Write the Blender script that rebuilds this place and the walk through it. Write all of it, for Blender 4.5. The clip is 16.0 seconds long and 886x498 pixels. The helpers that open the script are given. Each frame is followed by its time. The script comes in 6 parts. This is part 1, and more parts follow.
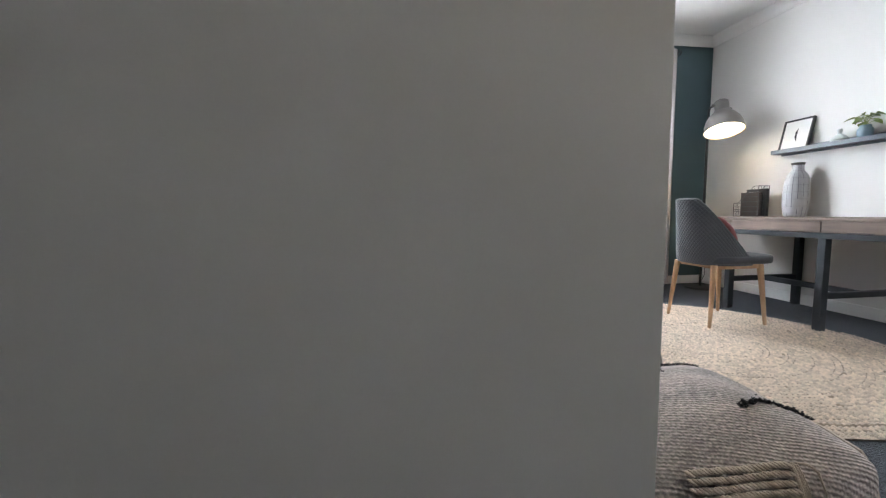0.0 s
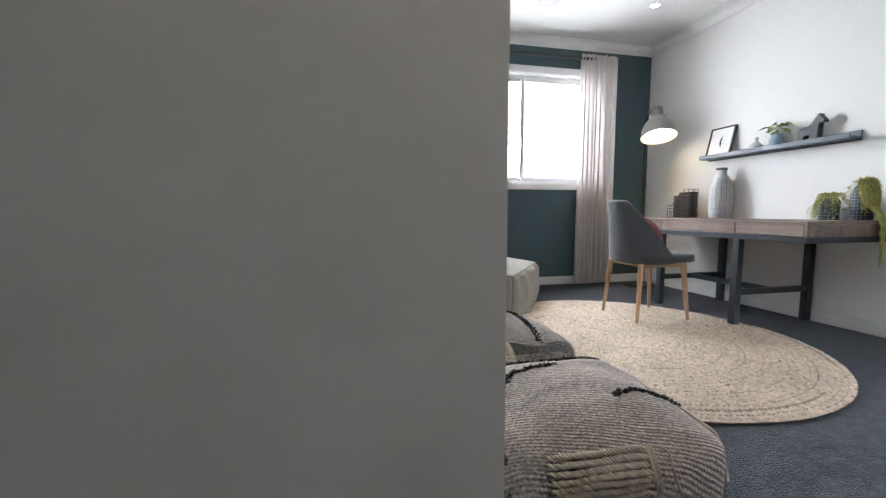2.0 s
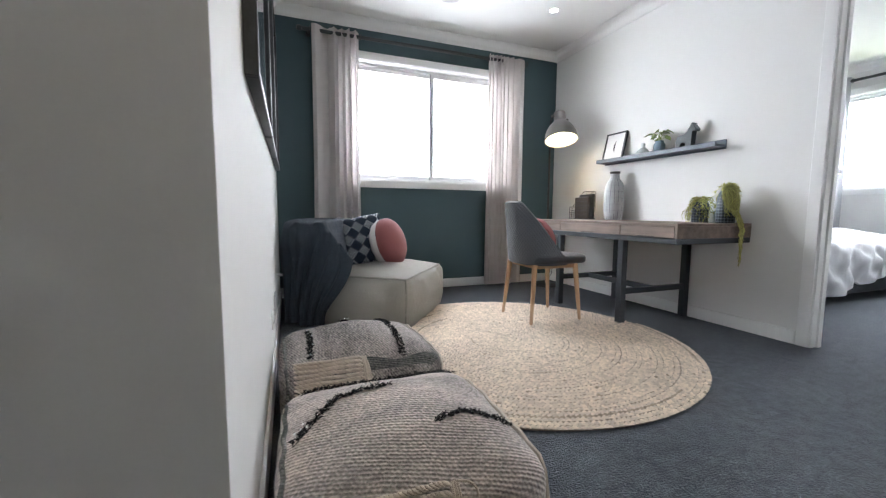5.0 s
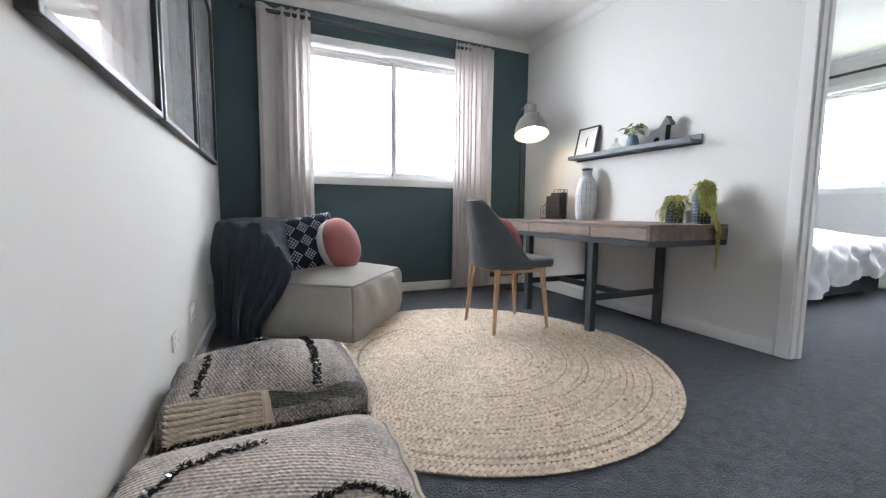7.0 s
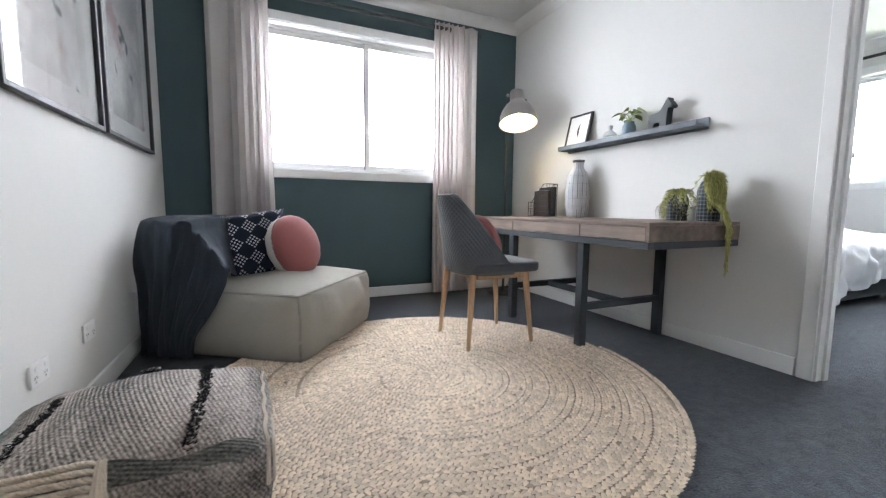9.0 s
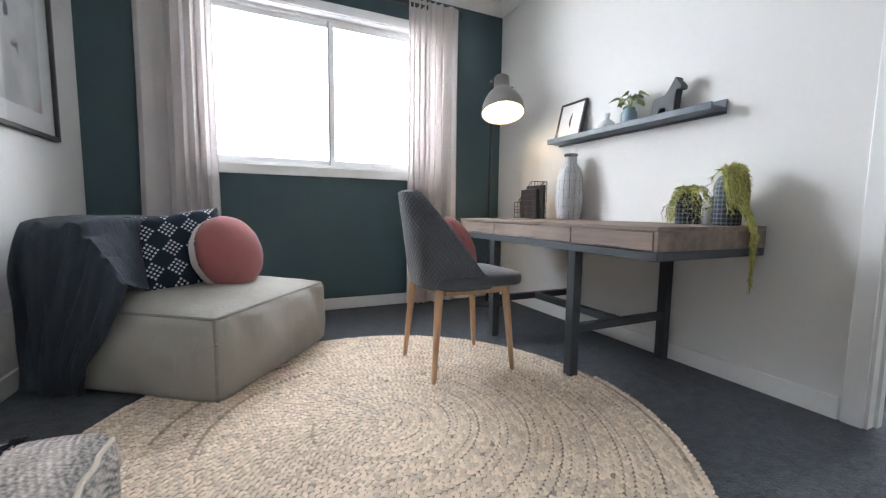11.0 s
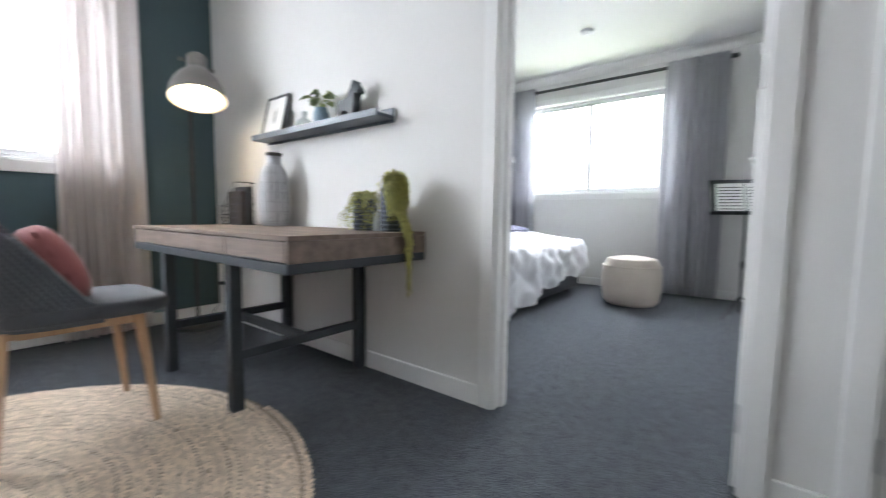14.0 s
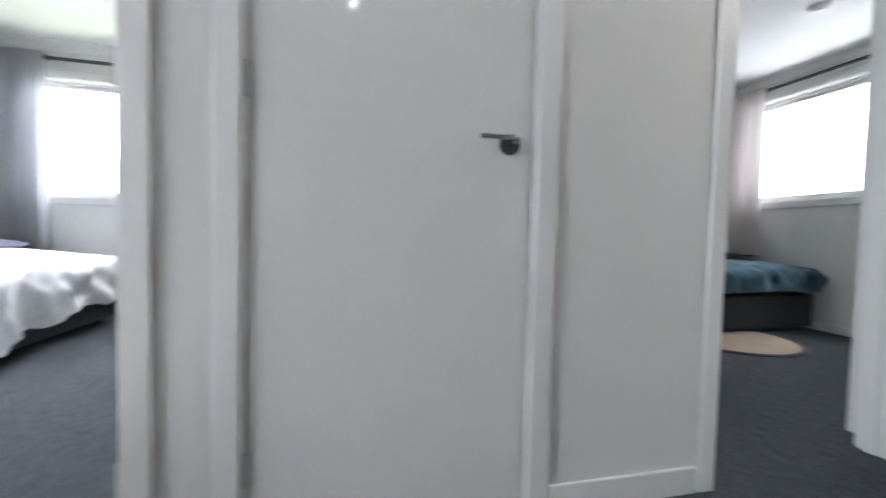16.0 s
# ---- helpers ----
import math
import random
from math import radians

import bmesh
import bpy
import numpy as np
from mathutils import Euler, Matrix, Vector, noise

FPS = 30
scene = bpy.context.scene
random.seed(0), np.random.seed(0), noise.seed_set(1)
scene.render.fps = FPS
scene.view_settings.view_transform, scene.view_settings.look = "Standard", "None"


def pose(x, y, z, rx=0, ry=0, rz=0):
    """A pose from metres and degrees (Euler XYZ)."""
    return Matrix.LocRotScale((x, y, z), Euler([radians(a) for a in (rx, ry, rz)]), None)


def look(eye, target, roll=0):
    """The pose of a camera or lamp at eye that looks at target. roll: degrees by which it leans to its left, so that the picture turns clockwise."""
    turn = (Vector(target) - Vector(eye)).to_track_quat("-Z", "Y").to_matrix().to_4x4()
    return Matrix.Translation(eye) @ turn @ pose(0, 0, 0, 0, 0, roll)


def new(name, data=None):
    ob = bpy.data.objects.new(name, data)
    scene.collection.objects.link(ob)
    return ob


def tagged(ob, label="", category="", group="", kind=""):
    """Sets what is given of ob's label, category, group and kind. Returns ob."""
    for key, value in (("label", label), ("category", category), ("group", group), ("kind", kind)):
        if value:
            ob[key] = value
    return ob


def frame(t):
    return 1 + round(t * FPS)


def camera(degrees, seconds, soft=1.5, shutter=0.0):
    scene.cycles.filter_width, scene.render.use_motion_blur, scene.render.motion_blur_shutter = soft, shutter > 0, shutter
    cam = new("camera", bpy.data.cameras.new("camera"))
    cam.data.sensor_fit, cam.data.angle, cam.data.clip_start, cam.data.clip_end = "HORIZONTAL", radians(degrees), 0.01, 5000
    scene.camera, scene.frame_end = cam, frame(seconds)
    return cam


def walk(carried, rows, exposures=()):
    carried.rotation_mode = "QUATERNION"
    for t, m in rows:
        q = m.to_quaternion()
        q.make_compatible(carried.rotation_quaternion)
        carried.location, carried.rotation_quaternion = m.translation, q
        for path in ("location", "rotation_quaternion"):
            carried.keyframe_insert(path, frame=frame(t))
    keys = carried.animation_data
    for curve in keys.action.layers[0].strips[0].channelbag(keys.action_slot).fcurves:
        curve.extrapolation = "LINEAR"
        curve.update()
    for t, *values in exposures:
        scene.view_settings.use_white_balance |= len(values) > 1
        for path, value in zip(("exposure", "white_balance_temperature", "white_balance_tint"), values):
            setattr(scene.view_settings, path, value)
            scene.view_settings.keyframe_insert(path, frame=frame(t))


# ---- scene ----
cam = camera(96.4, 16.0, soft=1.2, shutter=0.5)
# seconds, eye x y z, heading, tilt, lean
PATH = [
    (0, 0.2232, 0.0459, 0.8178, -8.081, -5.213, -0.506),
    (0.5, 0.2707, 0.0311, 0.8198, -8.582, -5.230, -0.408),
    (1, 0.3216, 0.0120, 0.8219, -9.742, -5.215, -0.291),
    (1.5, 0.3665, -0.0062, 0.8215, -11.048, -5.228, -0.193),
    (2, 0.4252, -0.0157, 0.8182, -12.511, -5.286, -0.113),
    (2.5, 0.4781, -0.0176, 0.8178, -14.070, -5.275, 0.003),
    (3, 0.5312, -0.0193, 0.8208, -15.919, -5.239, 0.159),
    (3.5, 0.5888, -0.0207, 0.8236, -17.406, -5.225, 0.292),
    (4, 0.6510, -0.0063, 0.8240, -19.065, -5.270, 0.362),
    (4.5, 0.7190, 0.0098, 0.8227, -20.296, -5.298, 0.380),
    (7, 1.0666, 0.2268, 0.8281, -23.774, -5.512, 0.563),
    (7.5, 1.1494, 0.2751, 0.8277, -23.958, -5.533, 0.567),
    (8, 1.2223, 0.3400, 0.8226, -24.144, -5.626, 0.563),
    (8.5, 1.2918, 0.4123, 0.8179, -24.216, -5.679, 0.541),
    (9, 1.3796, 0.4894, 0.8152, -24.089, -5.732, 0.483),
    (11.5, 1.7920, 0.8729, 0.8101, -24.840, -5.471, 0.717),
    (12, 1.8963, 0.9104, 0.8110, -24.781, -5.524, 0.659),
    (12.5, 2.0180, 0.9076, 0.8202, -26.140, -5.415, 0.628),
    (13, 2.1584, 0.8398, 0.8269, -30.344, -5.230, 0.585),
    (13.5, 2.2768, 0.7245, 0.8269, -38.455, -5.034, 0.596),
    (14, 2.3281, 0.6058, 0.8305, -52.428, -4.636, 0.760),
    (14.5, 2.4328, 0.4918, 0.8370, -64.237, -4.149, 1.034),
    (15, 2.5273, 0.3504, 0.8441, -76.601, -3.689, 1.339),
    (15.5, 2.6109, 0.2079, 0.8564, -88.977, -3.005, 1.425),
    (16, 2.6718, 0.0464, 0.8689, -103.144, -2.198, 1.384),
]


def aim(heading, tilt):
    a, b = radians(heading), radians(tilt)
    return Vector((-math.sin(a) * math.cos(b), math.cos(a) * math.cos(b), math.sin(b)))


walk(cam, [(t, look((x, y, z), Vector((x, y, z)) + aim(yaw, tilt), lean)) for t, x, y, z, yaw, tilt, lean in PATH],
     exposures=[(0.0, 0.365, 6020, 10), (16.0, 0.365, 6020, 10)])

# ---- plan of the place ----
XL, XR = 0.695, 3.775          # study side walls
YW = 4.06                      # study window wall
YN = 0.661                     # hall face of the corner wall
WT = 0.11                      # wall thickness
CEIL = 2.66
HX0, HY0 = -3.2, -2.55         # unseen hall ends; the west one set back to lessen bounce light
BX1, BY0, BY1 = 7.42, 0.42, 4.06   # white bedroom
CX1, CY0 = 7.2, -4.5           # blue bedroom
XB = XR + WT

# ---- light ----
world = bpy.data.worlds.new("sky")
scene.world = world
world.use_nodes = True
wn = world.node_tree.nodes
sky = wn.new("ShaderNodeTexSky")
sky.sky_type, sky.sun_disc = "NISHITA", False
sky.sun_elevation, sky.sun_rotation = radians(48), radians(160)
wn["Background"].inputs["Strength"].default_value = 0.1
world.node_tree.links.new(sky.outputs["Color"], wn["Background"].inputs["Color"])
sun = new("sun", bpy.data.lights.new("sun", "SUN"))
sun.data.energy, sun.data.angle, sun.data.color = 1.0, radians(12), (1.0, 0.96, 0.9)
sun.matrix_basis = look((0, 0, 30), (6, 14, 0))


def window_light(name, eye, target, w, h, watts, color):
    """Daylight that stands in a window's opening."""
    lamp = new(name, bpy.data.lights.new(name, "AREA"))
    lamp.data.shape, lamp.data.size, lamp.data.size_y = "RECTANGLE", w, h
    lamp.data.energy, lamp.data.color = watts, color
    lamp.matrix_basis = look(eye, target)
    return lamp


window_light("daylight_study", (1.80, YW + 0.70, 2.08), (2.25, YW - 1.0, 1.08), 2.6, 1.8, 150, (0.97, 0.985, 1.0))
window_light("daylight_white_bedroom", (BX1 + 0.75, 2.25, 2.35), (BX1 - 1.0, 2.25, 1.15), 2.4, 1.5, 210, (0.97, 0.985, 1.0))
window_light("daylight_blue_bedroom", (5.35, CY0 - 0.75, 2.4), (5.35, CY0 + 1.0, 1.3), 2.4, 1.4, 15, (0.94, 0.98, 1.0))


def lamp_point(name, at, watts, color, size):
    lamp = new(name, bpy.data.lights.new(name, "POINT"))
    lamp.data.energy, lamp.data.color, lamp.data.shadow_soft_size = watts, color, size
    lamp.matrix_basis = pose(*at)
    return lamp


def lamp_spot(name, at, target, watts, color, angle, size=0.04):
    lamp = new(name, bpy.data.lights.new(name, "SPOT"))
    lamp.data.energy, lamp.data.color, lamp.data.shadow_soft_size = watts, color, size
    lamp.data.spot_size, lamp.data.spot_blend = radians(angle), 0.6
    lamp.matrix_basis = look(at, target)
    return lamp


LAMP = Vector((3.48, 3.58, 0.0))
lamp_point("floor_lamp_bulb", (LAMP.x - 0.005, LAMP.y - 0.02, 1.675), 25.0, (1.0, 0.58, 0.23), 0.05)
# hall spots; the first two are aimed at what they have to brighten
lamp_spot("hall_ceiling_spot", (1.6, 0.05, CEIL - 0.03), (0.52, 0.66, 1.05), 21, (1.0, 0.74, 0.40), 62)
# added spot, out of view, that brightens the cupboard door
lamp_spot("hall_ceiling_spot", (2.9, -2.2, CEIL - 0.03), (3.72, -0.1, 1.6), 66, (1.0, 0.90, 0.80), 100, 0.22)
lamp_spot("hall_ceiling_spot", (-0.15, 0.05, CEIL - 0.03), (-0.15, 0.05, 0), 0.8, (1.0, 0.84, 0.62), 100)
lamp_spot("study_downlight_beam", (3.09, 3.21, CEIL - 0.03), (3.09, 3.21, 0), 4, (1.0, 0.93, 0.84), 110)


# ---- materials ----
def nodes_of(name):
    m = bpy.data.materials.new(name)
    m.use_nodes = True
    return m, m.node_tree.nodes, m.node_tree.links, m.node_tree.nodes["Principled BSDF"]


def surface(name, color, rough=0.6, metal=0.0, grain=60.0, amount=0.08, bump=0.0, bump_scale=None, spec=0.5, sheen=0.0,
            stretch=(1, 1, 1), stain=1.5, random_amount=0.0, coat=0.0):
    """A surface with a fine grain and a large, slow variation, both in metres."""
    m, n, l, b = nodes_of(name)
    tc = n.new("ShaderNodeTexCoord")
    mp = n.new("ShaderNodeMapping")
    mp.inputs["Scale"].default_value = stretch
    l.new(tc.outputs["Object"], mp.inputs["Vector"])
    fine, slow = n.new("ShaderNodeTexNoise"), n.new("ShaderNodeTexNoise")
    fine.inputs["Scale"].default_value, fine.inputs["Detail"].default_value = grain, 5
    slow.inputs["Scale"].default_value, slow.inputs["Detail"].default_value = stain, 3
    l.new(mp.outputs["Vector"], fine.inputs["Vector"])
    l.new(tc.outputs["Object"], slow.inputs["Vector"])
    add = n.new("ShaderNodeMath")
    add.operation = "ADD"
    l.new(fine.outputs["Fac"], add.inputs[0])
    l.new(slow.outputs["Fac"], add.inputs[1])
    rng = n.new("ShaderNodeMapRange")
    rng.inputs["From Min"].default_value, rng.inputs["From Max"].default_value = 0.6, 1.4
    rng.inputs["To Min"].default_value, rng.inputs["To Max"].default_value = 1 - amount, 1 + amount
    l.new(add.outputs[0], rng.inputs["Value"])
    val = rng.outputs["Result"]
    if random_amount:
        info = n.new("ShaderNodeNewGeometry")
        r2 = n.new("ShaderNodeMapRange")
        r2.inputs["To Min"].default_value, r2.inputs["To Max"].default_value = 1 - random_amount, 1 + random_amount
        l.new(info.outputs["Random Per Island"], r2.inputs["Value"])
        mu = n.new("ShaderNodeMath")
        mu.operation = "MULTIPLY"
        l.new(val, mu.inputs[0])
        l.new(r2.outputs["Result"], mu.inputs[1])
        val = mu.outputs[0]
    mix = n.new("ShaderNodeVectorMath")
    mix.operation = "SCALE"
    mix.inputs[0].default_value = color
    l.new(val, mix.inputs["Scale"])
    l.new(mix.outputs["Vector"], b.inputs["Base Color"])
    b.inputs["Roughness"].default_value, b.inputs["Metallic"].default_value = rough, metal
    b.inputs["Specular IOR Level"].default_value = spec
    b.inputs["Sheen Weight"].default_value = sheen
    b.inputs["Coat Weight"].default_value = coat
    if bump:
        bn = n.new("ShaderNodeTexNoise")
        bn.inputs["Scale"].default_value, bn.inputs["Detail"].default_value = bump_scale or grain, 4
        l.new(mp.outputs["Vector"], bn.inputs["Vector"])
        bp = n.new("ShaderNodeBump")
        bp.inputs["Strength"].default_value, bp.inputs["Distance"].default_value = bump, 0.004
        l.new(bn.outputs["Fac"], bp.inputs["Height"])
        l.new(bp.outputs["Normal"], b.inputs["Normal"])
    return m


def math_node(n, l, op, a, b=None, c=None):
    """A math node on sockets or numbers; returns its output."""
    k = n.new("ShaderNodeMath")
    k.operation = op
    for i, v in enumerate((a, b, c)):
        if v is None:
            continue
        if isinstance(v, (int, float)):
            k.inputs[i].default_value = v
        else:
            l.new(v, k.inputs[i])
    return k.outputs[0]


def blend(n, l, fac, a, b):
    k = n.new("ShaderNodeMix")
    k.data_type = "RGBA"
    l.new(fac, k.inputs[0])
    for s, v in ((6, a), (7, b)):
        if isinstance(v, tuple):
            k.inputs[s].default_value = (*v, 1)
        else:
            l.new(v, k.inputs[s])
    return k.outputs[2]


def bump_on(n, l, b, height, strength, distance=0.004):
    bp = n.new("ShaderNodeBump")
    bp.inputs["Strength"].default_value, bp.inputs["Distance"].default_value = strength, distance
    l.new(height, bp.inputs["Height"])
    l.new(bp.outputs["Normal"], b.inputs["Normal"])


def noise_node(n, l, vec, scale, detail=4):
    k = n.new("ShaderNodeTexNoise")
    k.inputs["Scale"].default_value, k.inputs["Detail"].default_value = scale, detail
    l.new(vec, k.inputs["Vector"])
    return k.outputs["Fac"]


def carpet_material():
    m, n, l, b = nodes_of("carpet_blue_grey")
    tc = n.new("ShaderNodeTexCoord")
    v = tc.outputs["Object"]
    tuft = n.new("ShaderNodeTexVoronoi")
    tuft.inputs["Scale"].default_value = 190
    l.new(v, tuft.inputs["Vector"])
    fleck, mott, slow = noise_node(n, l, v, 120, 5), noise_node(n, l, v, 21, 5), noise_node(n, l, v, 1.4, 3)
    f = math_node(n, l, "ADD", math_node(n, l, "MULTIPLY", fleck, 1.5), math_node(n, l, "MULTIPLY", mott, 1.0))
    f = math_node(n, l, "ADD", f, math_node(n, l, "MULTIPLY", slow, 0.3))
    f = math_node(n, l, "SUBTRACT", f, 0.95)
    l.new(blend(n, l, f, (0.022, 0.028, 0.036), (0.125, 0.139, 0.158)), b.inputs["Base Color"])
    b.inputs["Roughness"].default_value, b.inputs["Specular IOR Level"].default_value = 0.95, 0.15
    b.inputs["Sheen Weight"].default_value = 0.15
    h = math_node(n, l, "ADD", tuft.outputs["Distance"], math_node(n, l, "MULTIPLY", mott, 0.5))
    bump_on(n, l, b, h, 0.9, 0.010)
    return m


def weave_material(name, dark, light, along, rows=95.0, cross=60.0, band=4.0, strength=0.8):
    """A coarse flat weave whose rows run along one axis, with slow bands of colour."""
    m, n, l, b = nodes_of(name)
    tc = n.new("ShaderNodeTexCoord")
    sep = n.new("ShaderNodeSeparateXYZ")
    warp = noise_node(n, l, tc.outputs["Object"], 7, 3)
    l.new(tc.outputs["Object"], sep.inputs[0])
    x, y, z = sep.outputs
    p, q = (y, x) if along == "x" else (x, y)
    p = math_node(n, l, "ADD", math_node(n, l, "ADD", p, math_node(n, l, "MULTIPLY", z, 0.65)), math_node(n, l, "MULTIPLY", warp, 0.014))
    row = math_node(n, l, "SINE", math_node(n, l, "MULTIPLY", math_node(n, l, "ADD", p, math_node(n, l, "MULTIPLY", q, 0.28)), rows * 6.28))
    st = math_node(n, l, "SINE", math_node(n, l, "ADD", math_node(n, l, "MULTIPLY", q, cross * 6.28), math_node(n, l, "MULTIPLY", p, rows * 3.14)))
    mp = n.new("ShaderNodeMapping")
    mp.inputs["Scale"].default_value = (9, 70, 70) if along == "x" else (70, 9, 70)
    l.new(tc.outputs["Object"], mp.inputs["Vector"])
    streak = noise_node(n, l, mp.outputs["Vector"], 2.2, 4)
    mp2 = n.new("ShaderNodeMapping")
    mp2.inputs["Scale"].default_value = (0.6, band, band) if along == "x" else (band, 0.6, band)
    l.new(tc.outputs["Object"], mp2.inputs["Vector"])
    slow = noise_node(n, l, mp2.outputs["Vector"], 2.2, 2)
    fleck = noise_node(n, l, tc.outputs["Object"], 130, 3)
    h = math_node(n, l, "ADD", math_node(n, l, "MULTIPLY", row, 0.5), math_node(n, l, "MULTIPLY", st, 0.16))
    f = math_node(n, l, "ADD", math_node(n, l, "MULTIPLY", h, 0.17), math_node(n, l, "MULTIPLY", streak, 0.8))
    f = math_node(n, l, "ADD", f, math_node(n, l, "MULTIPLY", math_node(n, l, "SUBTRACT", slow, 0.5), 1.4))
    f = math_node(n, l, "ADD", f, math_node(n, l, "MULTIPLY", math_node(n, l, "SUBTRACT", fleck, 0.5), 1.7))
    k = n.new("ShaderNodeClamp")
    l.new(f, k.inputs[0])
    l.new(blend(n, l, k.outputs[0], dark, light), b.inputs["Base Color"])
    b.inputs["Roughness"].default_value, b.inputs["Specular IOR Level"].default_value = 0.95, 0.15
    bump_on(n, l, b, math_node(n, l, "ADD", h, math_node(n, l, "MULTIPLY", fleck, 1.2)), strength, 0.004)
    return m


def linen_material(name, color, light=0.0, scale=420.0, strength=0.35, slow_amt=0.12, sheen=0.15, crease=0.0):
    """A plain woven cloth; light: share of light that passes through it."""
    m, n, l, b = nodes_of(name)
    tc = n.new("ShaderNodeTexCoord")
    sep = n.new("ShaderNodeSeparateXYZ")
    l.new(tc.outputs["Object"], sep.inputs[0])
    x, y, z = sep.outputs
    a = math_node(n, l, "SINE", math_node(n, l, "MULTIPLY", math_node(n, l, "ADD", x, y), scale * 2))
    c = math_node(n, l, "SINE", math_node(n, l, "MULTIPLY", math_node(n, l, "ADD", z, math_node(n, l, "MULTIPLY", y, 0.5)), scale * 2))
    w = math_node(n, l, "MULTIPLY", a, c)
    slow, fine = noise_node(n, l, tc.outputs["Object"], 3.0, 4), noise_node(n, l, tc.outputs["Object"], 90, 4)
    f = math_node(n, l, "ADD", math_node(n, l, "MULTIPLY", slow, 0.6), math_node(n, l, "MULTIPLY", fine, 0.4))
    d = tuple(v * (1 - slow_amt) for v in color)
    e = tuple(min(1, v * (1 + slow_amt)) for v in color)
    col = blend(n, l, f, d, e)
    l.new(col, b.inputs["Base Color"])
    b.inputs["Roughness"].default_value, b.inputs["Specular IOR Level"].default_value = 0.9, 0.2
    b.inputs["Sheen Weight"].default_value = sheen
    high = math_node(n, l, "ADD", w, math_node(n, l, "MULTIPLY", fine, 1.5))
    if crease:
        # soft creases of a loose cover
        warp = n.new("ShaderNodeMapping")
        warp.inputs["Scale"].default_value = (1.0, 1.0, 0.45)
        l.new(tc.outputs["Object"], warp.inputs["Vector"])
        fold = noise_node(n, l, warp.outputs["Vector"], 9.0, 3)
        ridge = math_node(n, l, "POWER", math_node(n, l, "ABSOLUTE", math_node(n, l, "SUBTRACT", fold, 0.5)), 0.6)
        high = math_node(n, l, "ADD", high, math_node(n, l, "MULTIPLY", ridge, crease * 14.0))
    bump_on(n, l, b, high, strength, 0.002)
    if light:
        tr, mx = n.new("ShaderNodeBsdfTranslucent"), n.new("ShaderNodeMixShader")
        l.new(col, tr.inputs["Color"])
        mx.inputs["Fac"].default_value = light
        out = n["Material Output"]
        l.new(b.outputs[0], mx.inputs[1])
        l.new(tr.outputs[0], mx.inputs[2])
        l.new(mx.outputs[0], out.inputs["Surface"])
    return m


def wood_material(name, dark, light, along, rough=0.55, scale=1.0):
    m, n, l, b = nodes_of(name)
    tc = n.new("ShaderNodeTexCoord")
    oi = n.new("ShaderNodeObjectInfo")
    off = n.new("ShaderNodeVectorMath")
    off.operation = "ADD"
    sc = n.new("ShaderNodeVectorMath")
    sc.operation = "SCALE"
    sc.inputs[0].default_value = (7.3, 5.1, 3.7)
    l.new(oi.outputs["Random"], sc.inputs["Scale"])
    l.new(tc.outputs["Object"], off.inputs[0])
    l.new(sc.outputs["Vector"], off.inputs[1])
    mp = n.new("ShaderNodeMapping")
    s = {"x": (1.6, 22, 22), "y": (22, 1.6, 22), "z": (22, 22, 1.6)}[along]
    mp.inputs["Scale"].default_value = tuple(v * scale for v in s)
    l.new(off.outputs["Vector"], mp.inputs["Vector"])
    g1, g2 = noise_node(n, l, mp.outputs["Vector"], 1.0, 6), noise_node(n, l, mp.outputs["Vector"], 5.0, 3)
    slow = noise_node(n, l, off.outputs["Vector"], 5.0, 3)
    f = math_node(n, l, "ADD", math_node(n, l, "MULTIPLY", g1, 1.3), math_node(n, l, "MULTIPLY", g2, 0.4))
    f = math_node(n, l, "ADD", f, math_node(n, l, "MULTIPLY", slow, 0.7))
    f = math_node(n, l, "SUBTRACT", f, 0.72)
    k = n.new("ShaderNodeClamp")
    l.new(f, k.inputs[0])
    l.new(blend(n, l, k.outputs[0], dark, light), b.inputs["Base Color"])
    b.inputs["Roughness"].default_value = rough
    bump_on(n, l, b, g2, 0.25, 0.0015)
    return m


def glow(name, color, strength):
    m, n, l, b = nodes_of(name)
    e = n.new("ShaderNodeEmission")
    e.inputs["Color"].default_value, e.inputs["Strength"].default_value = (*color, 1), strength
    l.new(e.outputs[0], n["Material Output"].inputs["Surface"])
    return m


def glass_material(name="window_glass"):
    m, n, l, b = nodes_of(name)
    b.inputs["Base Color"].default_value = (1, 1, 1, 1)
    b.inputs["Transmission Weight"].default_value = 1.0
    b.inputs["Roughness"].default_value, b.inputs["IOR"].default_value = 0.0, 1.02
    return m


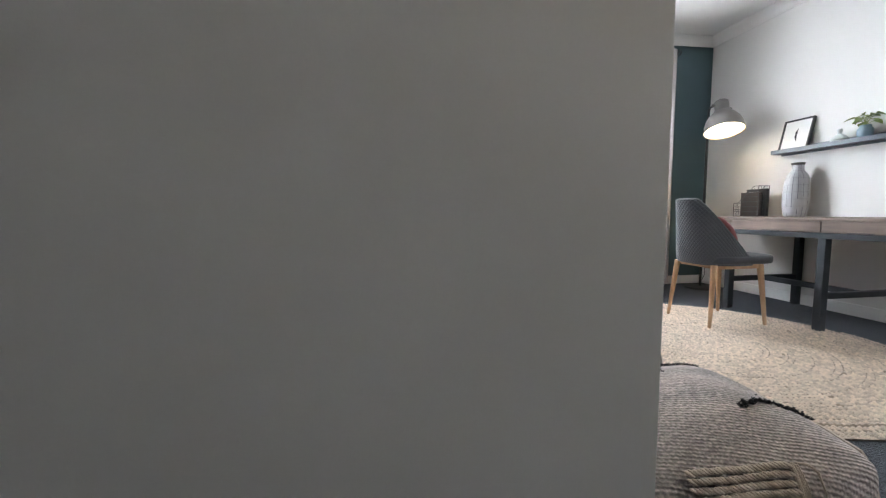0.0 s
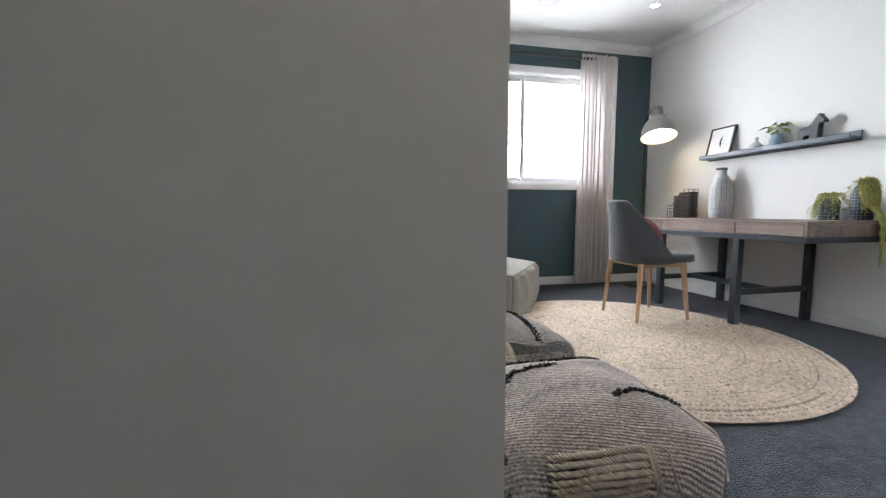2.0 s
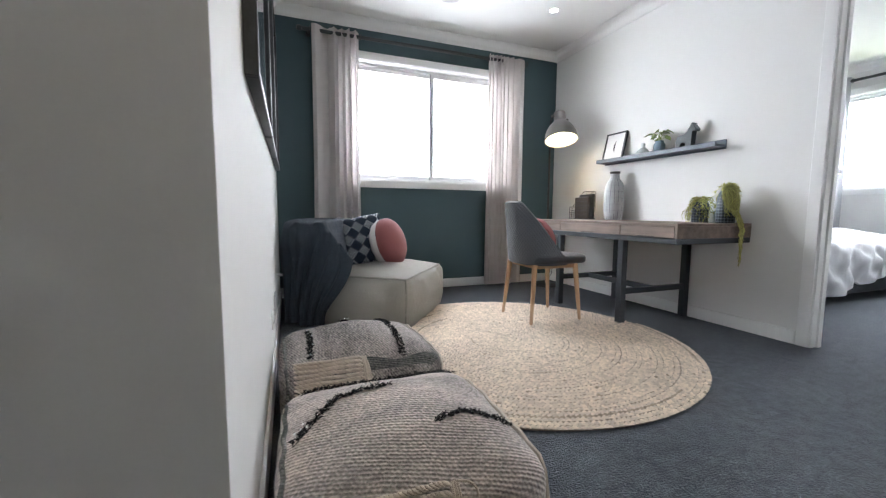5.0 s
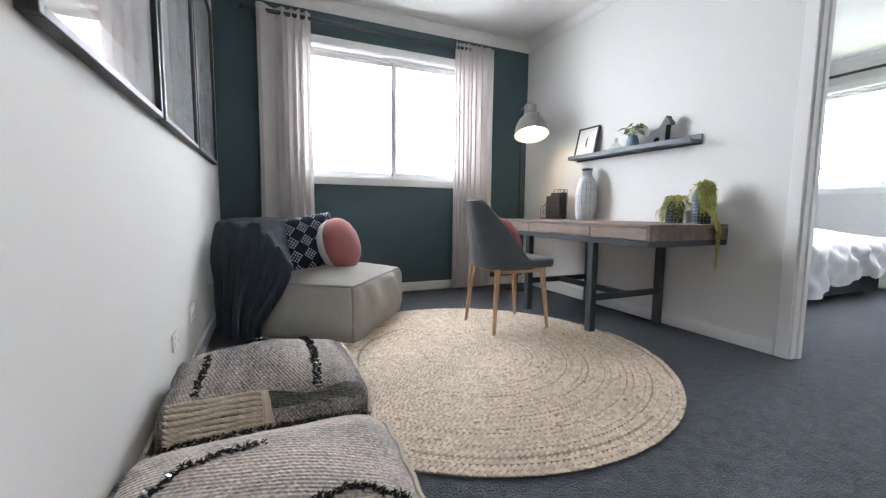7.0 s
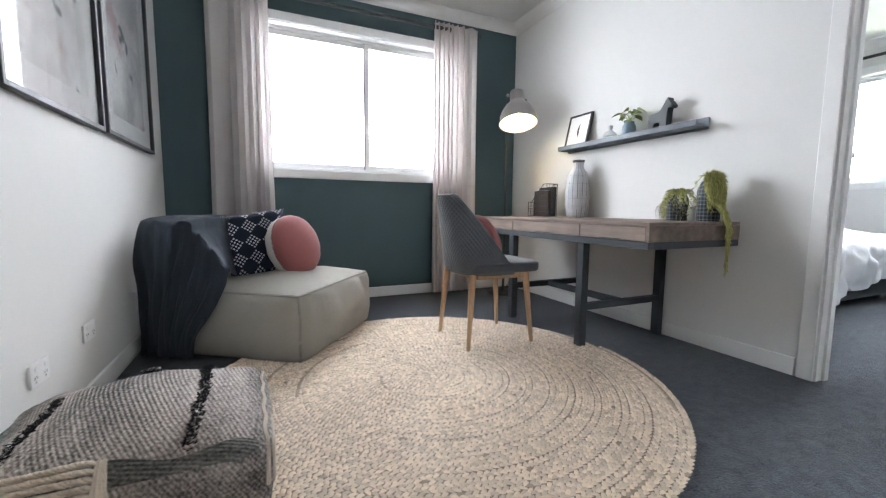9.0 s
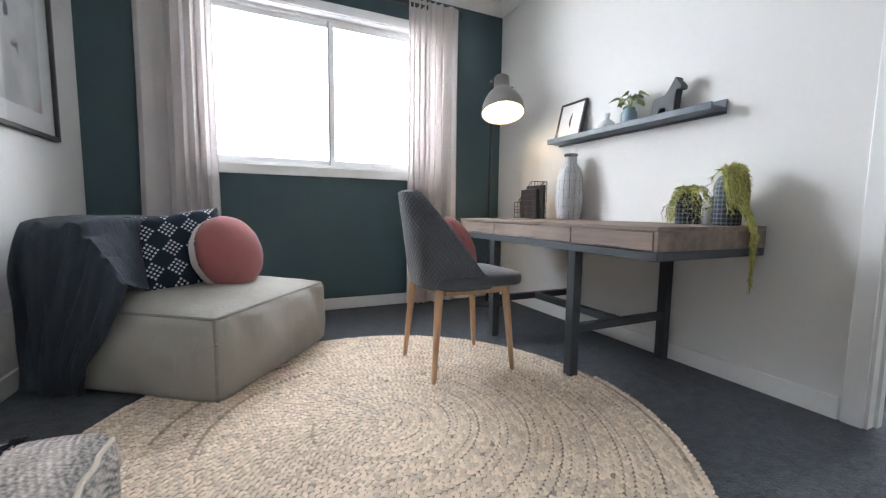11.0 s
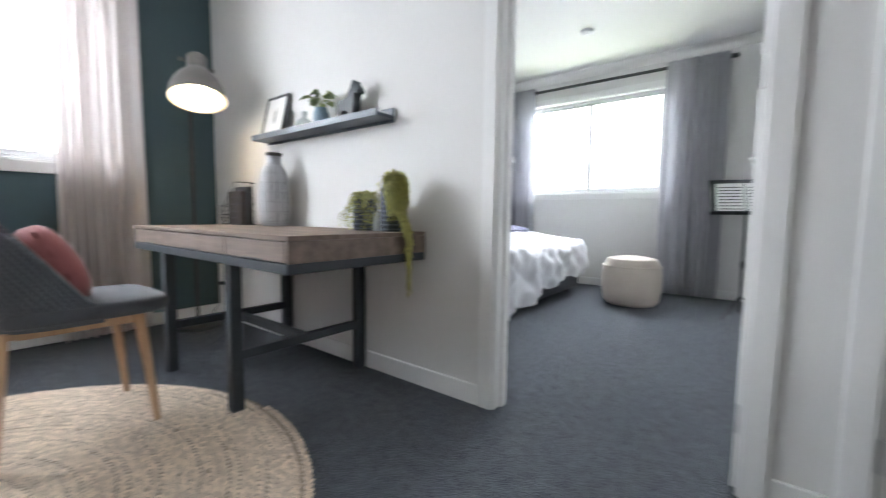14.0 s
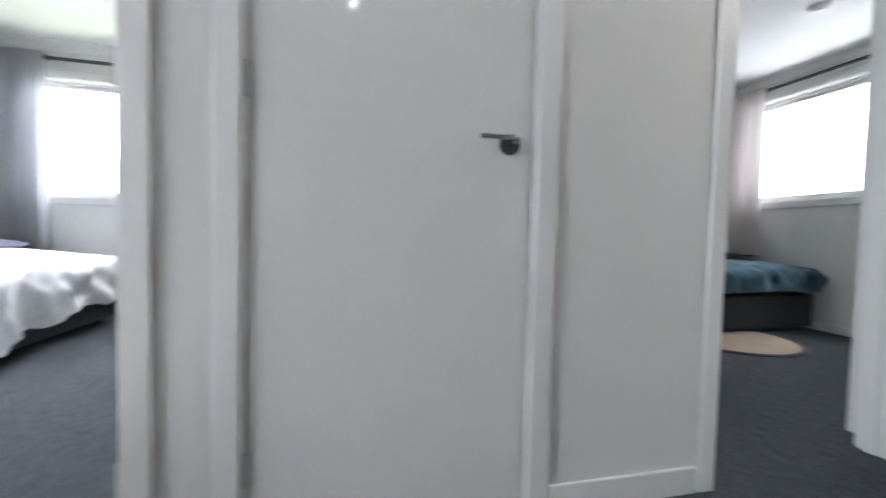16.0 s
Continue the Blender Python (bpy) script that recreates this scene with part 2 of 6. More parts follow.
def plaid_material(name, dark, light, around=26.0, up=60.0):
    m, n, l, b = nodes_of(name)
    tc = n.new("ShaderNodeTexCoord")
    sep = n.new("ShaderNodeSeparateXYZ")
    l.new(tc.outputs["Object"], sep.inputs[0])
    x, y, z = sep.outputs
    ang = math_node(n, l, "DIVIDE", math_node(n, l, "ARCTAN2", y, x), 6.2832)
    u = math_node(n, l, "FRACT", math_node(n, l, "MULTIPLY", ang, around))
    w = math_node(n, l, "FRACT", math_node(n, l, "MULTIPLY", z, up))
    u = math_node(n, l, "LESS_THAN", math_node(n, l, "ABSOLUTE", math_node(n, l, "SUBTRACT", u, 0.5)), 0.17)
    w = math_node(n, l, "LESS_THAN", math_node(n, l, "ABSOLUTE", math_node(n, l, "SUBTRACT", w, 0.5)), 0.17)
    f = math_node(n, l, "MULTIPLY", math_node(n, l, "ADD", u, w), 0.5)
    f = math_node(n, l, "MULTIPLY", f, math_node(n, l, "ADD", noise_node(n, l, tc.outputs["Object"], 70, 3), 0.35))
    l.new(blend(n, l, f, dark, light), b.inputs["Base Color"])
    b.inputs["Roughness"].default_value = 0.6
    bump_on(n, l, b, f, 0.4, 0.002)
    return m


def vase_material():
    m, n, l, b = nodes_of("vase_glaze")
    tc = n.new("ShaderNodeTexCoord")
    sep = n.new("ShaderNodeSeparateXYZ")
    l.new(tc.outputs["Object"], sep.inputs[0])
    x, y, z = sep.outputs
    wob = noise_node(n, l, tc.outputs["Object"], 14, 3)
    ang = math_node(n, l, "DIVIDE", math_node(n, l, "ARCTAN2", y, x), 6.2832)
    u = math_node(n, l, "FRACT", math_node(n, l, "MULTIPLY", math_node(n, l, "ADD", ang, math_node(n, l, "MULTIPLY", wob, 0.006)), 15.0))
    u = math_node(n, l, "LESS_THAN", math_node(n, l, "ABSOLUTE", math_node(n, l, "SUBTRACT", u, 0.5)), 0.055)
    w = math_node(n, l, "FRACT", math_node(n, l, "MULTIPLY", z, 17.0))
    w = math_node(n, l, "LESS_THAN", math_node(n, l, "ABSOLUTE", math_node(n, l, "SUBTRACT", w, 0.5)), 0.05)
    patch = noise_node(n, l, tc.outputs["Object"], 9, 4)
    f = math_node(n, l, "MULTIPLY", u, math_node(n, l, "GREATER_THAN", patch, 0.42))
    f = math_node(n, l, "ADD", math_node(n, l, "MULTIPLY", f, 0.85), math_node(n, l, "MULTIPLY", w, 0.18))
    mp = n.new("ShaderNodeMapping")
    mp.inputs["Scale"].default_value = (30, 30, 5)
    l.new(tc.outputs["Object"], mp.inputs["Vector"])
    st = noise_node(n, l, mp.outputs["Vector"], 1.5, 5)
    base = blend(n, l, st, (0.31, 0.33, 0.36), (0.62, 0.63, 0.65))
    l.new(blend(n, l, f, base, (0.12, 0.13, 0.15)), b.inputs["Base Color"])
    b.inputs["Roughness"].default_value = 0.42
    bump_on(n, l, b, math_node(n, l, "SUBTRACT", st, f), 0.3, 0.002)
    return m


def dots_material():
    """Navy cloth with white woven dots in diamonds."""
    m, n, l, b = nodes_of("navy_dotted_cloth")
    tc = n.new("ShaderNodeTexCoord")
    sep = n.new("ShaderNodeSeparateXYZ")
    l.new(tc.outputs["Object"], sep.inputs[0])
    x, y, z = sep.outputs
    u, v = math_node(n, l, "ADD", y, z), math_node(n, l, "SUBTRACT", y, z)

    def cell(s, k):
        return math_node(n, l, "SUBTRACT", math_node(n, l, "FRACT", math_node(n, l, "MULTIPLY", s, k)), 0.5)
    a, c = math_node(n, l, "ABSOLUTE", cell(u, 41.0)), math_node(n, l, "ABSOLUTE", cell(v, 41.0))
    dot = math_node(n, l, "LESS_THAN", math_node(n, l, "MAXIMUM", a, c), 0.27)
    d1, d2 = cell(u, 5.1), cell(v, 5.1)
    band = math_node(n, l, "GREATER_THAN", math_node(n, l, "MULTIPLY", d1, d2), 0.0)
    f = math_node(n, l, "MULTIPLY", dot, band)
    l.new(blend(n, l, f, (0.020, 0.028, 0.045), (0.62, 0.64, 0.66)), b.inputs["Base Color"])
    b.inputs["Roughness"].default_value, b.inputs["Specular IOR Level"].default_value = 0.92, 0.15
    bump_on(n, l, b, math_node(n, l, "ADD", f, noise_node(n, l, tc.outputs["Object"], 300, 2)), 0.5, 0.002)
    return m


def quilt_material():
    """Charcoal upholstery with stitched diamonds."""
    m, n, l, b = nodes_of("charcoal_quilted_cloth")
    tc = n.new("ShaderNodeTexCoord")
    sep = n.new("ShaderNodeSeparateXYZ")
    l.new(tc.outputs["Object"], sep.inputs[0])
    x, y, z = sep.outputs
    around = math_node(n, l, "MULTIPLY", math_node(n, l, "ARCTAN2", y, math_node(n, l, "MULTIPLY", x, -1.0)), 0.36)
    up = math_node(n, l, "MULTIPLY", z, 1.15)
    u = math_node(n, l, "SINE", math_node(n, l, "MULTIPLY", math_node(n, l, "ADD", around, up), 3.14 * 30))
    v = math_node(n, l, "SINE", math_node(n, l, "MULTIPLY", math_node(n, l, "SUBTRACT", around, up), 3.14 * 30))
    h = math_node(n, l, "POWER", math_node(n, l, "ABSOLUTE", math_node(n, l, "MULTIPLY", u, v)), 0.4)
    fine = noise_node(n, l, tc.outputs["Object"], 260, 3)
    slow = noise_node(n, l, tc.outputs["Object"], 6, 3)
    f = math_node(n, l, "ADD", math_node(n, l, "MULTIPLY", fine, 0.6), math_node(n, l, "MULTIPLY", slow, 0.4))
    l.new(blend(n, l, f, (0.058, 0.064, 0.076), (0.125, 0.135, 0.152)), b.inputs["Base Color"])
    b.inputs["Roughness"].default_value, b.inputs["Specular IOR Level"].default_value = 0.9, 0.2
    b.inputs["Sheen Weight"].default_value = 0.25
    bump_on(n, l, b, math_node(n, l, "ADD", h, math_node(n, l, "MULTIPLY", fine, 0.2)), 0.8, 0.006)
    return m


def art_material(name, seed):
    """An abstract wash of grey and blush on white paper."""
    m, n, l, b = nodes_of(name)
    tc = n.new("ShaderNodeTexCoord")
    mp = n.new("ShaderNodeMapping")
    mp.inputs["Location"].default_value = (seed * 3.1, seed * 1.7, seed * 2.3)
    l.new(tc.outputs["Object"], mp.inputs["Vector"])
    a, c, d = (noise_node(n, l, mp.outputs["Vector"], s, k) for s, k in ((1.9, 4), (3.4, 5), (6.5, 3)))

    def step(s, lo, hi):
        r = n.new("ShaderNodeMapRange")
        r.inputs["From Min"].default_value, r.inputs["From Max"].default_value = lo, hi
        l.new(s, r.inputs["Value"])
        return r.outputs["Result"]
    sep = n.new("ShaderNodeSeparateXYZ")
    l.new(tc.outputs["Object"], sep.inputs[0])
    ry = math_node(n, l, "ABSOLUTE", math_node(n, l, "MULTIPLY", sep.outputs[1], 3.6))
    rz = math_node(n, l, "ABSOLUTE", math_node(n, l, "MULTIPLY", sep.outputs[2], 2.3))
    inside = step(math_node(n, l, "MAXIMUM", ry, rz), 1.0, 0.985)
    c1 = blend(n, l, math_node(n, l, "MULTIPLY", step(a, 0.40, 0.60), inside), (0.82, 0.82, 0.82), (0.46, 0.455, 0.45))
    c2 = blend(n, l, math_node(n, l, "MULTIPLY", step(c, 0.56, 0.66), inside), c1, (0.52, 0.40, 0.40))
    c3 = blend(n, l, math_node(n, l, "MULTIPLY", step(d, 0.64, 0.68), inside), c2, (0.10, 0.11, 0.13))
    l.new(c3, b.inputs["Base Color"])
    b.inputs["Roughness"].default_value = 0.7
    return m


WALL = surface("wall_paint_white", (0.74, 0.735, 0.72), rough=0.75, grain=220, amount=0.02, bump=0.08, bump_scale=260, stain=0.7, spec=0.3)
TEAL = surface("wall_paint_dark_teal", (0.066, 0.106, 0.119), rough=0.6, grain=220, amount=0.05, bump=0.08, bump_scale=260, stain=0.8, spec=0.35)
CEILING = surface("ceiling_paint", (0.82, 0.815, 0.80), rough=0.9, grain=150, amount=0.015, stain=0.6, spec=0.2)
TRIM = surface("trim_paint_white", (0.80, 0.80, 0.79), rough=0.35, grain=90, amount=0.02, bump=0.03, bump_scale=60, stain=1.0)
DOOR = surface("door_enamel_white", (0.78, 0.775, 0.765), rough=0.08, grain=70, amount=0.02, bump=0.01, bump_scale=35, stain=1.2)
CARPET = carpet_material()
ALU = surface("window_frame_white", (0.78, 0.78, 0.78), rough=0.35, grain=80, amount=0.02)
GLASS = glass_material()
BLACK = surface("black_steel", (0.040, 0.043, 0.047), rough=0.45, grain=120, amount=0.2, bump=0.05, metal=0.0)
STEEL = surface("charcoal_powder_coat", (0.040, 0.047, 0.055), rough=0.5, grain=140, amount=0.18, bump=0.08)
CHROME = surface("brushed_chrome", (0.62, 0.62, 0.62), rough=0.2, metal=1.0, grain=200, amount=0.08)
HINGE = surface("painted_hinge", (0.58, 0.58, 0.58), rough=0.4, grain=90, amount=0.1)
PLASTIC = surface("white_plastic", (0.80, 0.80, 0.79), rough=0.35, grain=60, amount=0.015)
SHEER = linen_material("curtain_cloth", (0.66, 0.615, 0.60), light=0.32, scale=700, strength=0.12)
GREYCURT = linen_material("grey_curtain_cloth", (0.42, 0.42, 0.45), light=0.22, scale=700, strength=0.12)
DESKWOOD = wood_material("desk_weathered_timber", (0.105, 0.076, 0.062), (0.30, 0.225, 0.18), "y", 0.6)
OAK = wood_material("pale_oak", (0.38, 0.22, 0.12), (0.60, 0.40, 0.24), "z", 0.45, 1.4)
LINEN = linen_material("lounge_linen", (0.365, 0.35, 0.315), scale=520, strength=0.5, slow_amt=0.14, crease=1.0)
# the lounge's linen, darkened for the shadow along the seams
PIPING = linen_material("lounge_piping", (0.30, 0.29, 0.26), scale=520, strength=0.4)
NAVY = linen_material("navy_knit", (0.040, 0.050, 0.066), scale=330, strength=0.9, slow_amt=0.3, sheen=0.06, crease=0.8)
PINK = linen_material("pink_velvet", (0.30, 0.105, 0.105), scale=900, strength=0.15, slow_amt=0.2)
FLEECE = surface("white_fleece", (0.66, 0.63, 0.60), rough=0.95, grain=260, amount=0.12, bump=0.8, bump_scale=240, sheen=0.3)
QUILT = quilt_material()
CHAIRCLOTH = surface("charcoal_cloth", (0.082, 0.088, 0.100), rough=0.92, grain=420, amount=0.22, bump=0.3, bump_scale=420, sheen=0.25, spec=0.2)
DOTS = dots_material()
JUTE = surface("jute_braid", (0.74, 0.62, 0.495), rough=0.92, grain=190, amount=0.16, bump=0.6, bump_scale=260, spec=0.15, random_amount=0.19, stain=2.2)
JUTE_DARK = surface("jute_braid_dark", (0.42, 0.34, 0.26), rough=0.92, grain=190, amount=0.2, bump=0.6, bump_scale=260, spec=0.15, random_amount=0.25)
JUTE_BASE = surface("jute_backing", (0.27, 0.215, 0.165), rough=0.95, grain=150, amount=0.2, bump=0.4)
ROPE = surface("cream_wool_rope", (0.56, 0.49, 0.41), rough=0.95, grain=300, amount=0.15, bump=0.6, bump_scale=320, random_amount=0.15)
TUFT = surface("black_wool_tuft", (0.012, 0.014, 0.017), rough=0.95, grain=250, amount=0.3, bump=0.5, random_amount=0.5)
SEQUIN = surface("silver_sequin", (0.7, 0.7, 0.7), rough=0.15, metal=1.0, grain=100, amount=0.1)
KILIM_X = weave_material("kilim_weave_rows_across", (0.250, 0.232, 0.222), (0.80, 0.70, 0.645), "x", rows=92.0, cross=95.0, strength=0.7)
KILIM_Y = weave_material("kilim_weave_rows_along", (0.095, 0.096, 0.091), (0.56, 0.495, 0.455), "y", rows=92.0, cross=95.0, strength=0.7)
KILIM_DARK = weave_material("kilim_weave_dark_band", (0.060, 0.067, 0.066), (0.27, 0.26, 0.245), "x", rows=92.0, cross=95.0, strength=0.7)
SHADE = surface("lamp_grey_enamel", (0.17, 0.165, 0.16), rough=0.35, grain=100, amount=0.06)
SHADE_IN = surface("lamp_inner_white", (0.85, 0.84, 0.80), rough=0.5, grain=60, amount=0.01)
BULB = glow("lit_bulb", (1.0, 0.80, 0.48), 14)
# white frame coloured grey for its shade against the bright panes
INTERLOCK = surface("shaded_white_stile", (0.42, 0.42, 0.43), rough=0.4, grain=80, amount=0.03)
DOWN = glow("lit_downlight", (1.0, 0.93, 0.82), 70)
SHELF = surface("shelf_blue_grey_paint", (0.082, 0.102, 0.130), rough=0.4, grain=90, amount=0.08, bump=0.05)
HORSE = surface("charcoal_painted_wood", (0.032, 0.040, 0.046), rough=0.5, grain=90, amount=0.15, bump=0.08)
VASE = vase_material()
DARK_RIM = surface("dark_glaze_rim", (0.10, 0.09, 0.085), rough=0.4, grain=80, amount=0.2)
BLUEPOT = surface("pale_blue_glaze", (0.20, 0.29, 0.37), rough=0.3, grain=40, amount=0.1, stain=12)
WHITEPOT = surface("pale_celadon_glaze", (0.58, 0.62, 0.61), rough=0.3, grain=40, amount=0.06, stain=10)
PLAID = plaid_material("navy_plaid_glaze", (0.022, 0.030, 0.042), (0.20, 0.23, 0.26), 18.0, 48.0)
LEAF = surface("leaf_green", (0.34, 0.41, 0.15), rough=0.45, grain=60, amount=0.25, random_amount=0.45)
TRAIL = surface("trailing_leaf_yellow_green", (0.47, 0.46, 0.15), rough=0.5, grain=60, amount=0.2, random_amount=0.45)
PEARL = surface("small_leaf_olive", (0.38, 0.38, 0.11), rough=0.5, grain=60, amount=0.2, random_amount=0.5)
BOOK_A = surface("dark_brown_card", (0.055, 0.042, 0.036), rough=0.7, grain=120, amount=0.15)
BOOK_B = surface("black_card", (0.022, 0.022, 0.025), rough=0.6, grain=120, amount=0.15)
PAPER = surface("white_paper", (0.78, 0.78, 0.77), rough=0.8, grain=100, amount=0.02)
INK = surface("printed_ink", (0.03, 0.03, 0.035), rough=0.8, grain=90, amount=0.2)
DUVET = linen_material("white_cotton", (0.76, 0.76, 0.79), scale=900, strength=0.1, slow_amt=0.04)
LILAC = linen_material("lilac_grey_throw_cloth", (0.066, 0.070, 0.112), scale=420, strength=0.5, slow_amt=0.25)
BEDBASE = linen_material("charcoal_bed_cloth", (0.028, 0.032, 0.040), scale=500, strength=0.3)
CREAM = linen_material("cream_pouf_cloth", (0.62, 0.55, 0.48), scale=300, strength=0.7, slow_amt=0.12)
TEALBED = linen_material("teal_blue_cotton", (0.036, 0.088, 0.120), scale=700, strength=0.15, slow_amt=0.25)
TANRUG = surface("tan_jute_rug", (0.40, 0.31, 0.23), rough=0.95, grain=90, amount=0.2, bump=0.6)
OUTSIDE = glow("bright_overcast_distance", (1.0, 1.0, 1.0), 5.5)
# glow for an added panel that throws a green tint up at a ceiling
CEILING_TINT = glow("green_ceiling_tint_glow", (0.80, 0.95, 0.36), 3.4)


# ---- mesh helpers ----
def mesh_of(name, bm, material, smooth=True, sharp=40):
    bmesh.ops.recalc_face_normals(bm, faces=bm.faces[:])
    me = bpy.data.meshes.new(name)
    flat = bm.faces.layers.int.get("flat")
    for f in bm.faces:
        f.smooth = smooth and not (flat and f[flat])
    if smooth:
        lim = radians(sharp)
        for e in bm.edges:
            if len(e.link_faces) == 2 and e.calc_face_angle(0) > lim:
                e.smooth = False
    bm.to_mesh(me)
    bm.free()
    me.materials.append(material)
    return me


def part(name, bm, material, parent, label="", smooth=True, at=None, sharp=40):
    """One mesh object under a thing or a part; at: its own pose in the parent's frame."""
    ob = new(name, mesh_of(name, bm, material, smooth, sharp))
    ob.parent = parent
    if at is not None:
        ob.matrix_basis = at
    if label:
        ob["label"] = label
    return ob


def solid(name, bm, material, label, category, kind="", group="", at=None, smooth=True, sharp=40):
    """One top-level thing that is a single mesh."""
    ob = new(name, mesh_of(name, bm, material, smooth, sharp))
    if at is not None:
        ob.matrix_basis = at
    return tagged(ob, label, category, group, kind)


def thing(name, m, label, category, group="", kind=""):
    ob = new(name)
    ob.empty_display_size = 0.1
    ob.matrix_basis = m
    return tagged(ob, label, category, group, kind)


def box(bm, x0, x1, y0, y1, z0, z1, bevel=0.0, seg=2):
    flat = bm.faces.layers.int.get("flat") or bm.faces.layers.int.new("flat")
    vs = bmesh.ops.create_cube(bm, size=1)["verts"]
    for v in vs:
        v.co = Vector(((x0 + x1) / 2 + v.co.x * (x1 - x0), (y0 + y1) / 2 + v.co.y * (y1 - y0), (z0 + z1) / 2 + v.co.z * (z1 - z0)))
    if bevel:
        es = list({e for v in vs for e in v.link_edges})
        bmesh.ops.bevel(bm, geom=es, offset=bevel, segments=seg, affect="EDGES", profile=0.5)
        # the broad faces stay flat, the bevels round
        for f in bm.faces:
            f.normal_update()
            if len(f.verts) == 4 and max(abs(c) for c in f.normal) > 0.9999 and f.calc_area() > bevel * bevel:
                f[flat] = 1
    return bm


def B():
    return bmesh.new()


def boxed(*a, **k):
    return box(B(), *a, **k)


def rod(bm, p, q, r0, r1=None, seg=10, caps=True):
    """A round bar from p to q."""
    p, q = Vector(p), Vector(q)
    r1 = r0 if r1 is None else r1
    turn = (q - p).to_track_quat("Z", "Y").to_matrix()
    rings = []
    for c, r in ((p, r0), (q, r1)):
        rings.append([bm.verts.new(c + turn @ Vector((r * math.cos(a), r * math.sin(a), 0))) for a in (2 * math.pi * i / seg for i in range(seg))])
    for i in range(seg):
        j = (i + 1) % seg
        bm.faces.new((rings[0][i], rings[0][j], rings[1][j], rings[1][i]))
    if caps:
        bm.faces.new(rings[0][::-1])
        bm.faces.new(rings[1])
    return bm


def tube(bm, pts, r, seg=6):
    """A bent round bar through points."""
    pts = [Vector(p) for p in pts]
    rings = []
    for i, p in enumerate(pts):
        d = (pts[min(i + 1, len(pts) - 1)] - pts[max(i - 1, 0)]).normalized()
        side = d.cross(Vector((0, 0, 1)))
        side = side.normalized() if side.length > 0.05 else Vector((1, 0, 0))
        up = side.cross(d)
        rr = r(i / (len(pts) - 1)) if callable(r) else r
        rings.append([bm.verts.new(p + side * rr * math.cos(a) + up * rr * math.sin(a)) for a in (2 * math.pi * k / seg for k in range(seg))])
    for a, b in zip(rings, rings[1:]):
        for i in range(seg):
            j = (i + 1) % seg
            bm.faces.new((a[i], a[j], b[j], b[i]))
    bm.faces.new(rings[0][::-1])
    bm.faces.new(rings[-1])
    return bm


def lathe(bm, profile, seg=28, centre=(0, 0, 0)):
    """Turns a profile of (radius, height) about z."""
    c = Vector(centre)
    rings = []
    for r, z in profile:
        if r < 1e-5:
            rings.append([bm.verts.new(c + Vector((0, 0, z)))])
        else:
            rings.append([bm.verts.new(c + Vector((r * math.cos(2 * math.pi * i / seg), r * math.sin(2 * math.pi * i / seg), z))) for i in range(seg)])
    for a, b in zip(rings, rings[1:]):
        for i in range(seg):
            j = (i + 1) % seg
            if len(a) == 1 and len(b) == 1:
                continue
            if len(a) == 1:
                bm.faces.new((a[0], b[j], b[i]))
            elif len(b) == 1:
                bm.faces.new((a[i], a[j], b[0]))
            else:
                bm.faces.new((a[i], a[j], b[j], b[i]))
    return bm


def soft_box(bm, x0, x1, y0, y1, z0, z1, n=14, power=5.0, puff=0.0, lumps=0.0, seed=0.0, rough_scale=6.0):
    """A stuffed block: rounded edges, bellied faces and slow lumps."""
    c = Vector(((x0 + x1) / 2, (y0 + y1) / 2, (z0 + z1) / 2))
    h = Vector(((x1 - x0) / 2, (y1 - y0) / 2, (z1 - z0) / 2))
    start = len(bm.verts)
    vs = bmesh.ops.create_cube(bm, size=2)["verts"]
    es = list({e for v in vs for e in v.link_edges})
    bmesh.ops.subdivide_edges(bm, edges=es, cuts=n, use_grid_fill=True)
    bm.verts.ensure_lookup_table()
    for v in bm.verts[start:]:
        p = v.co.copy()
        k = sum(abs(a) ** power for a in p) ** (1 / power)
        q = p / k
        m = max(abs(a) for a in p)
        ax = [abs(abs(a) - m) < 1e-6 for a in p]
        bulge = 1.0
        for i in range(3):
            if ax[i]:
                o = [p[j] for j in range(3) if j != i]
                bulge = 1 + puff * (1 - o[0] ** 2) * (1 - o[1] ** 2)
                q[i] *= bulge
                break
        w = Vector((q.x * h.x, q.y * h.y, q.z * h.z))
        if lumps:
            w += w.normalized() * lumps * noise.noise(Vector((w.x, w.y, w.z)) * rough_scale + Vector((seed, seed * 2, seed * 3)))
        v.co = c + w
    return bm


def soft_point(p, x0, x1, y0, y1, z0, z1, power, lumps=0.0, seed=0.0, rough_scale=6.0, grow=1.0):
    """Where a point p of the unit cube's edge comes to lie on a soft_box of that size."""
    c = Vector(((x0 + x1) / 2, (y0 + y1) / 2, (z0 + z1) / 2))
    k = sum(abs(a) ** power for a in p) ** (1 / power)
    w = Vector((p[0] / k * (x1 - x0) / 2, p[1] / k * (y1 - y0) / 2, p[2] / k * (z1 - z0) / 2))
    if lumps:
        w += w.normalized() * lumps * noise.noise(w * rough_scale + Vector((seed, seed * 2, seed * 3)))
    return c + w * grow


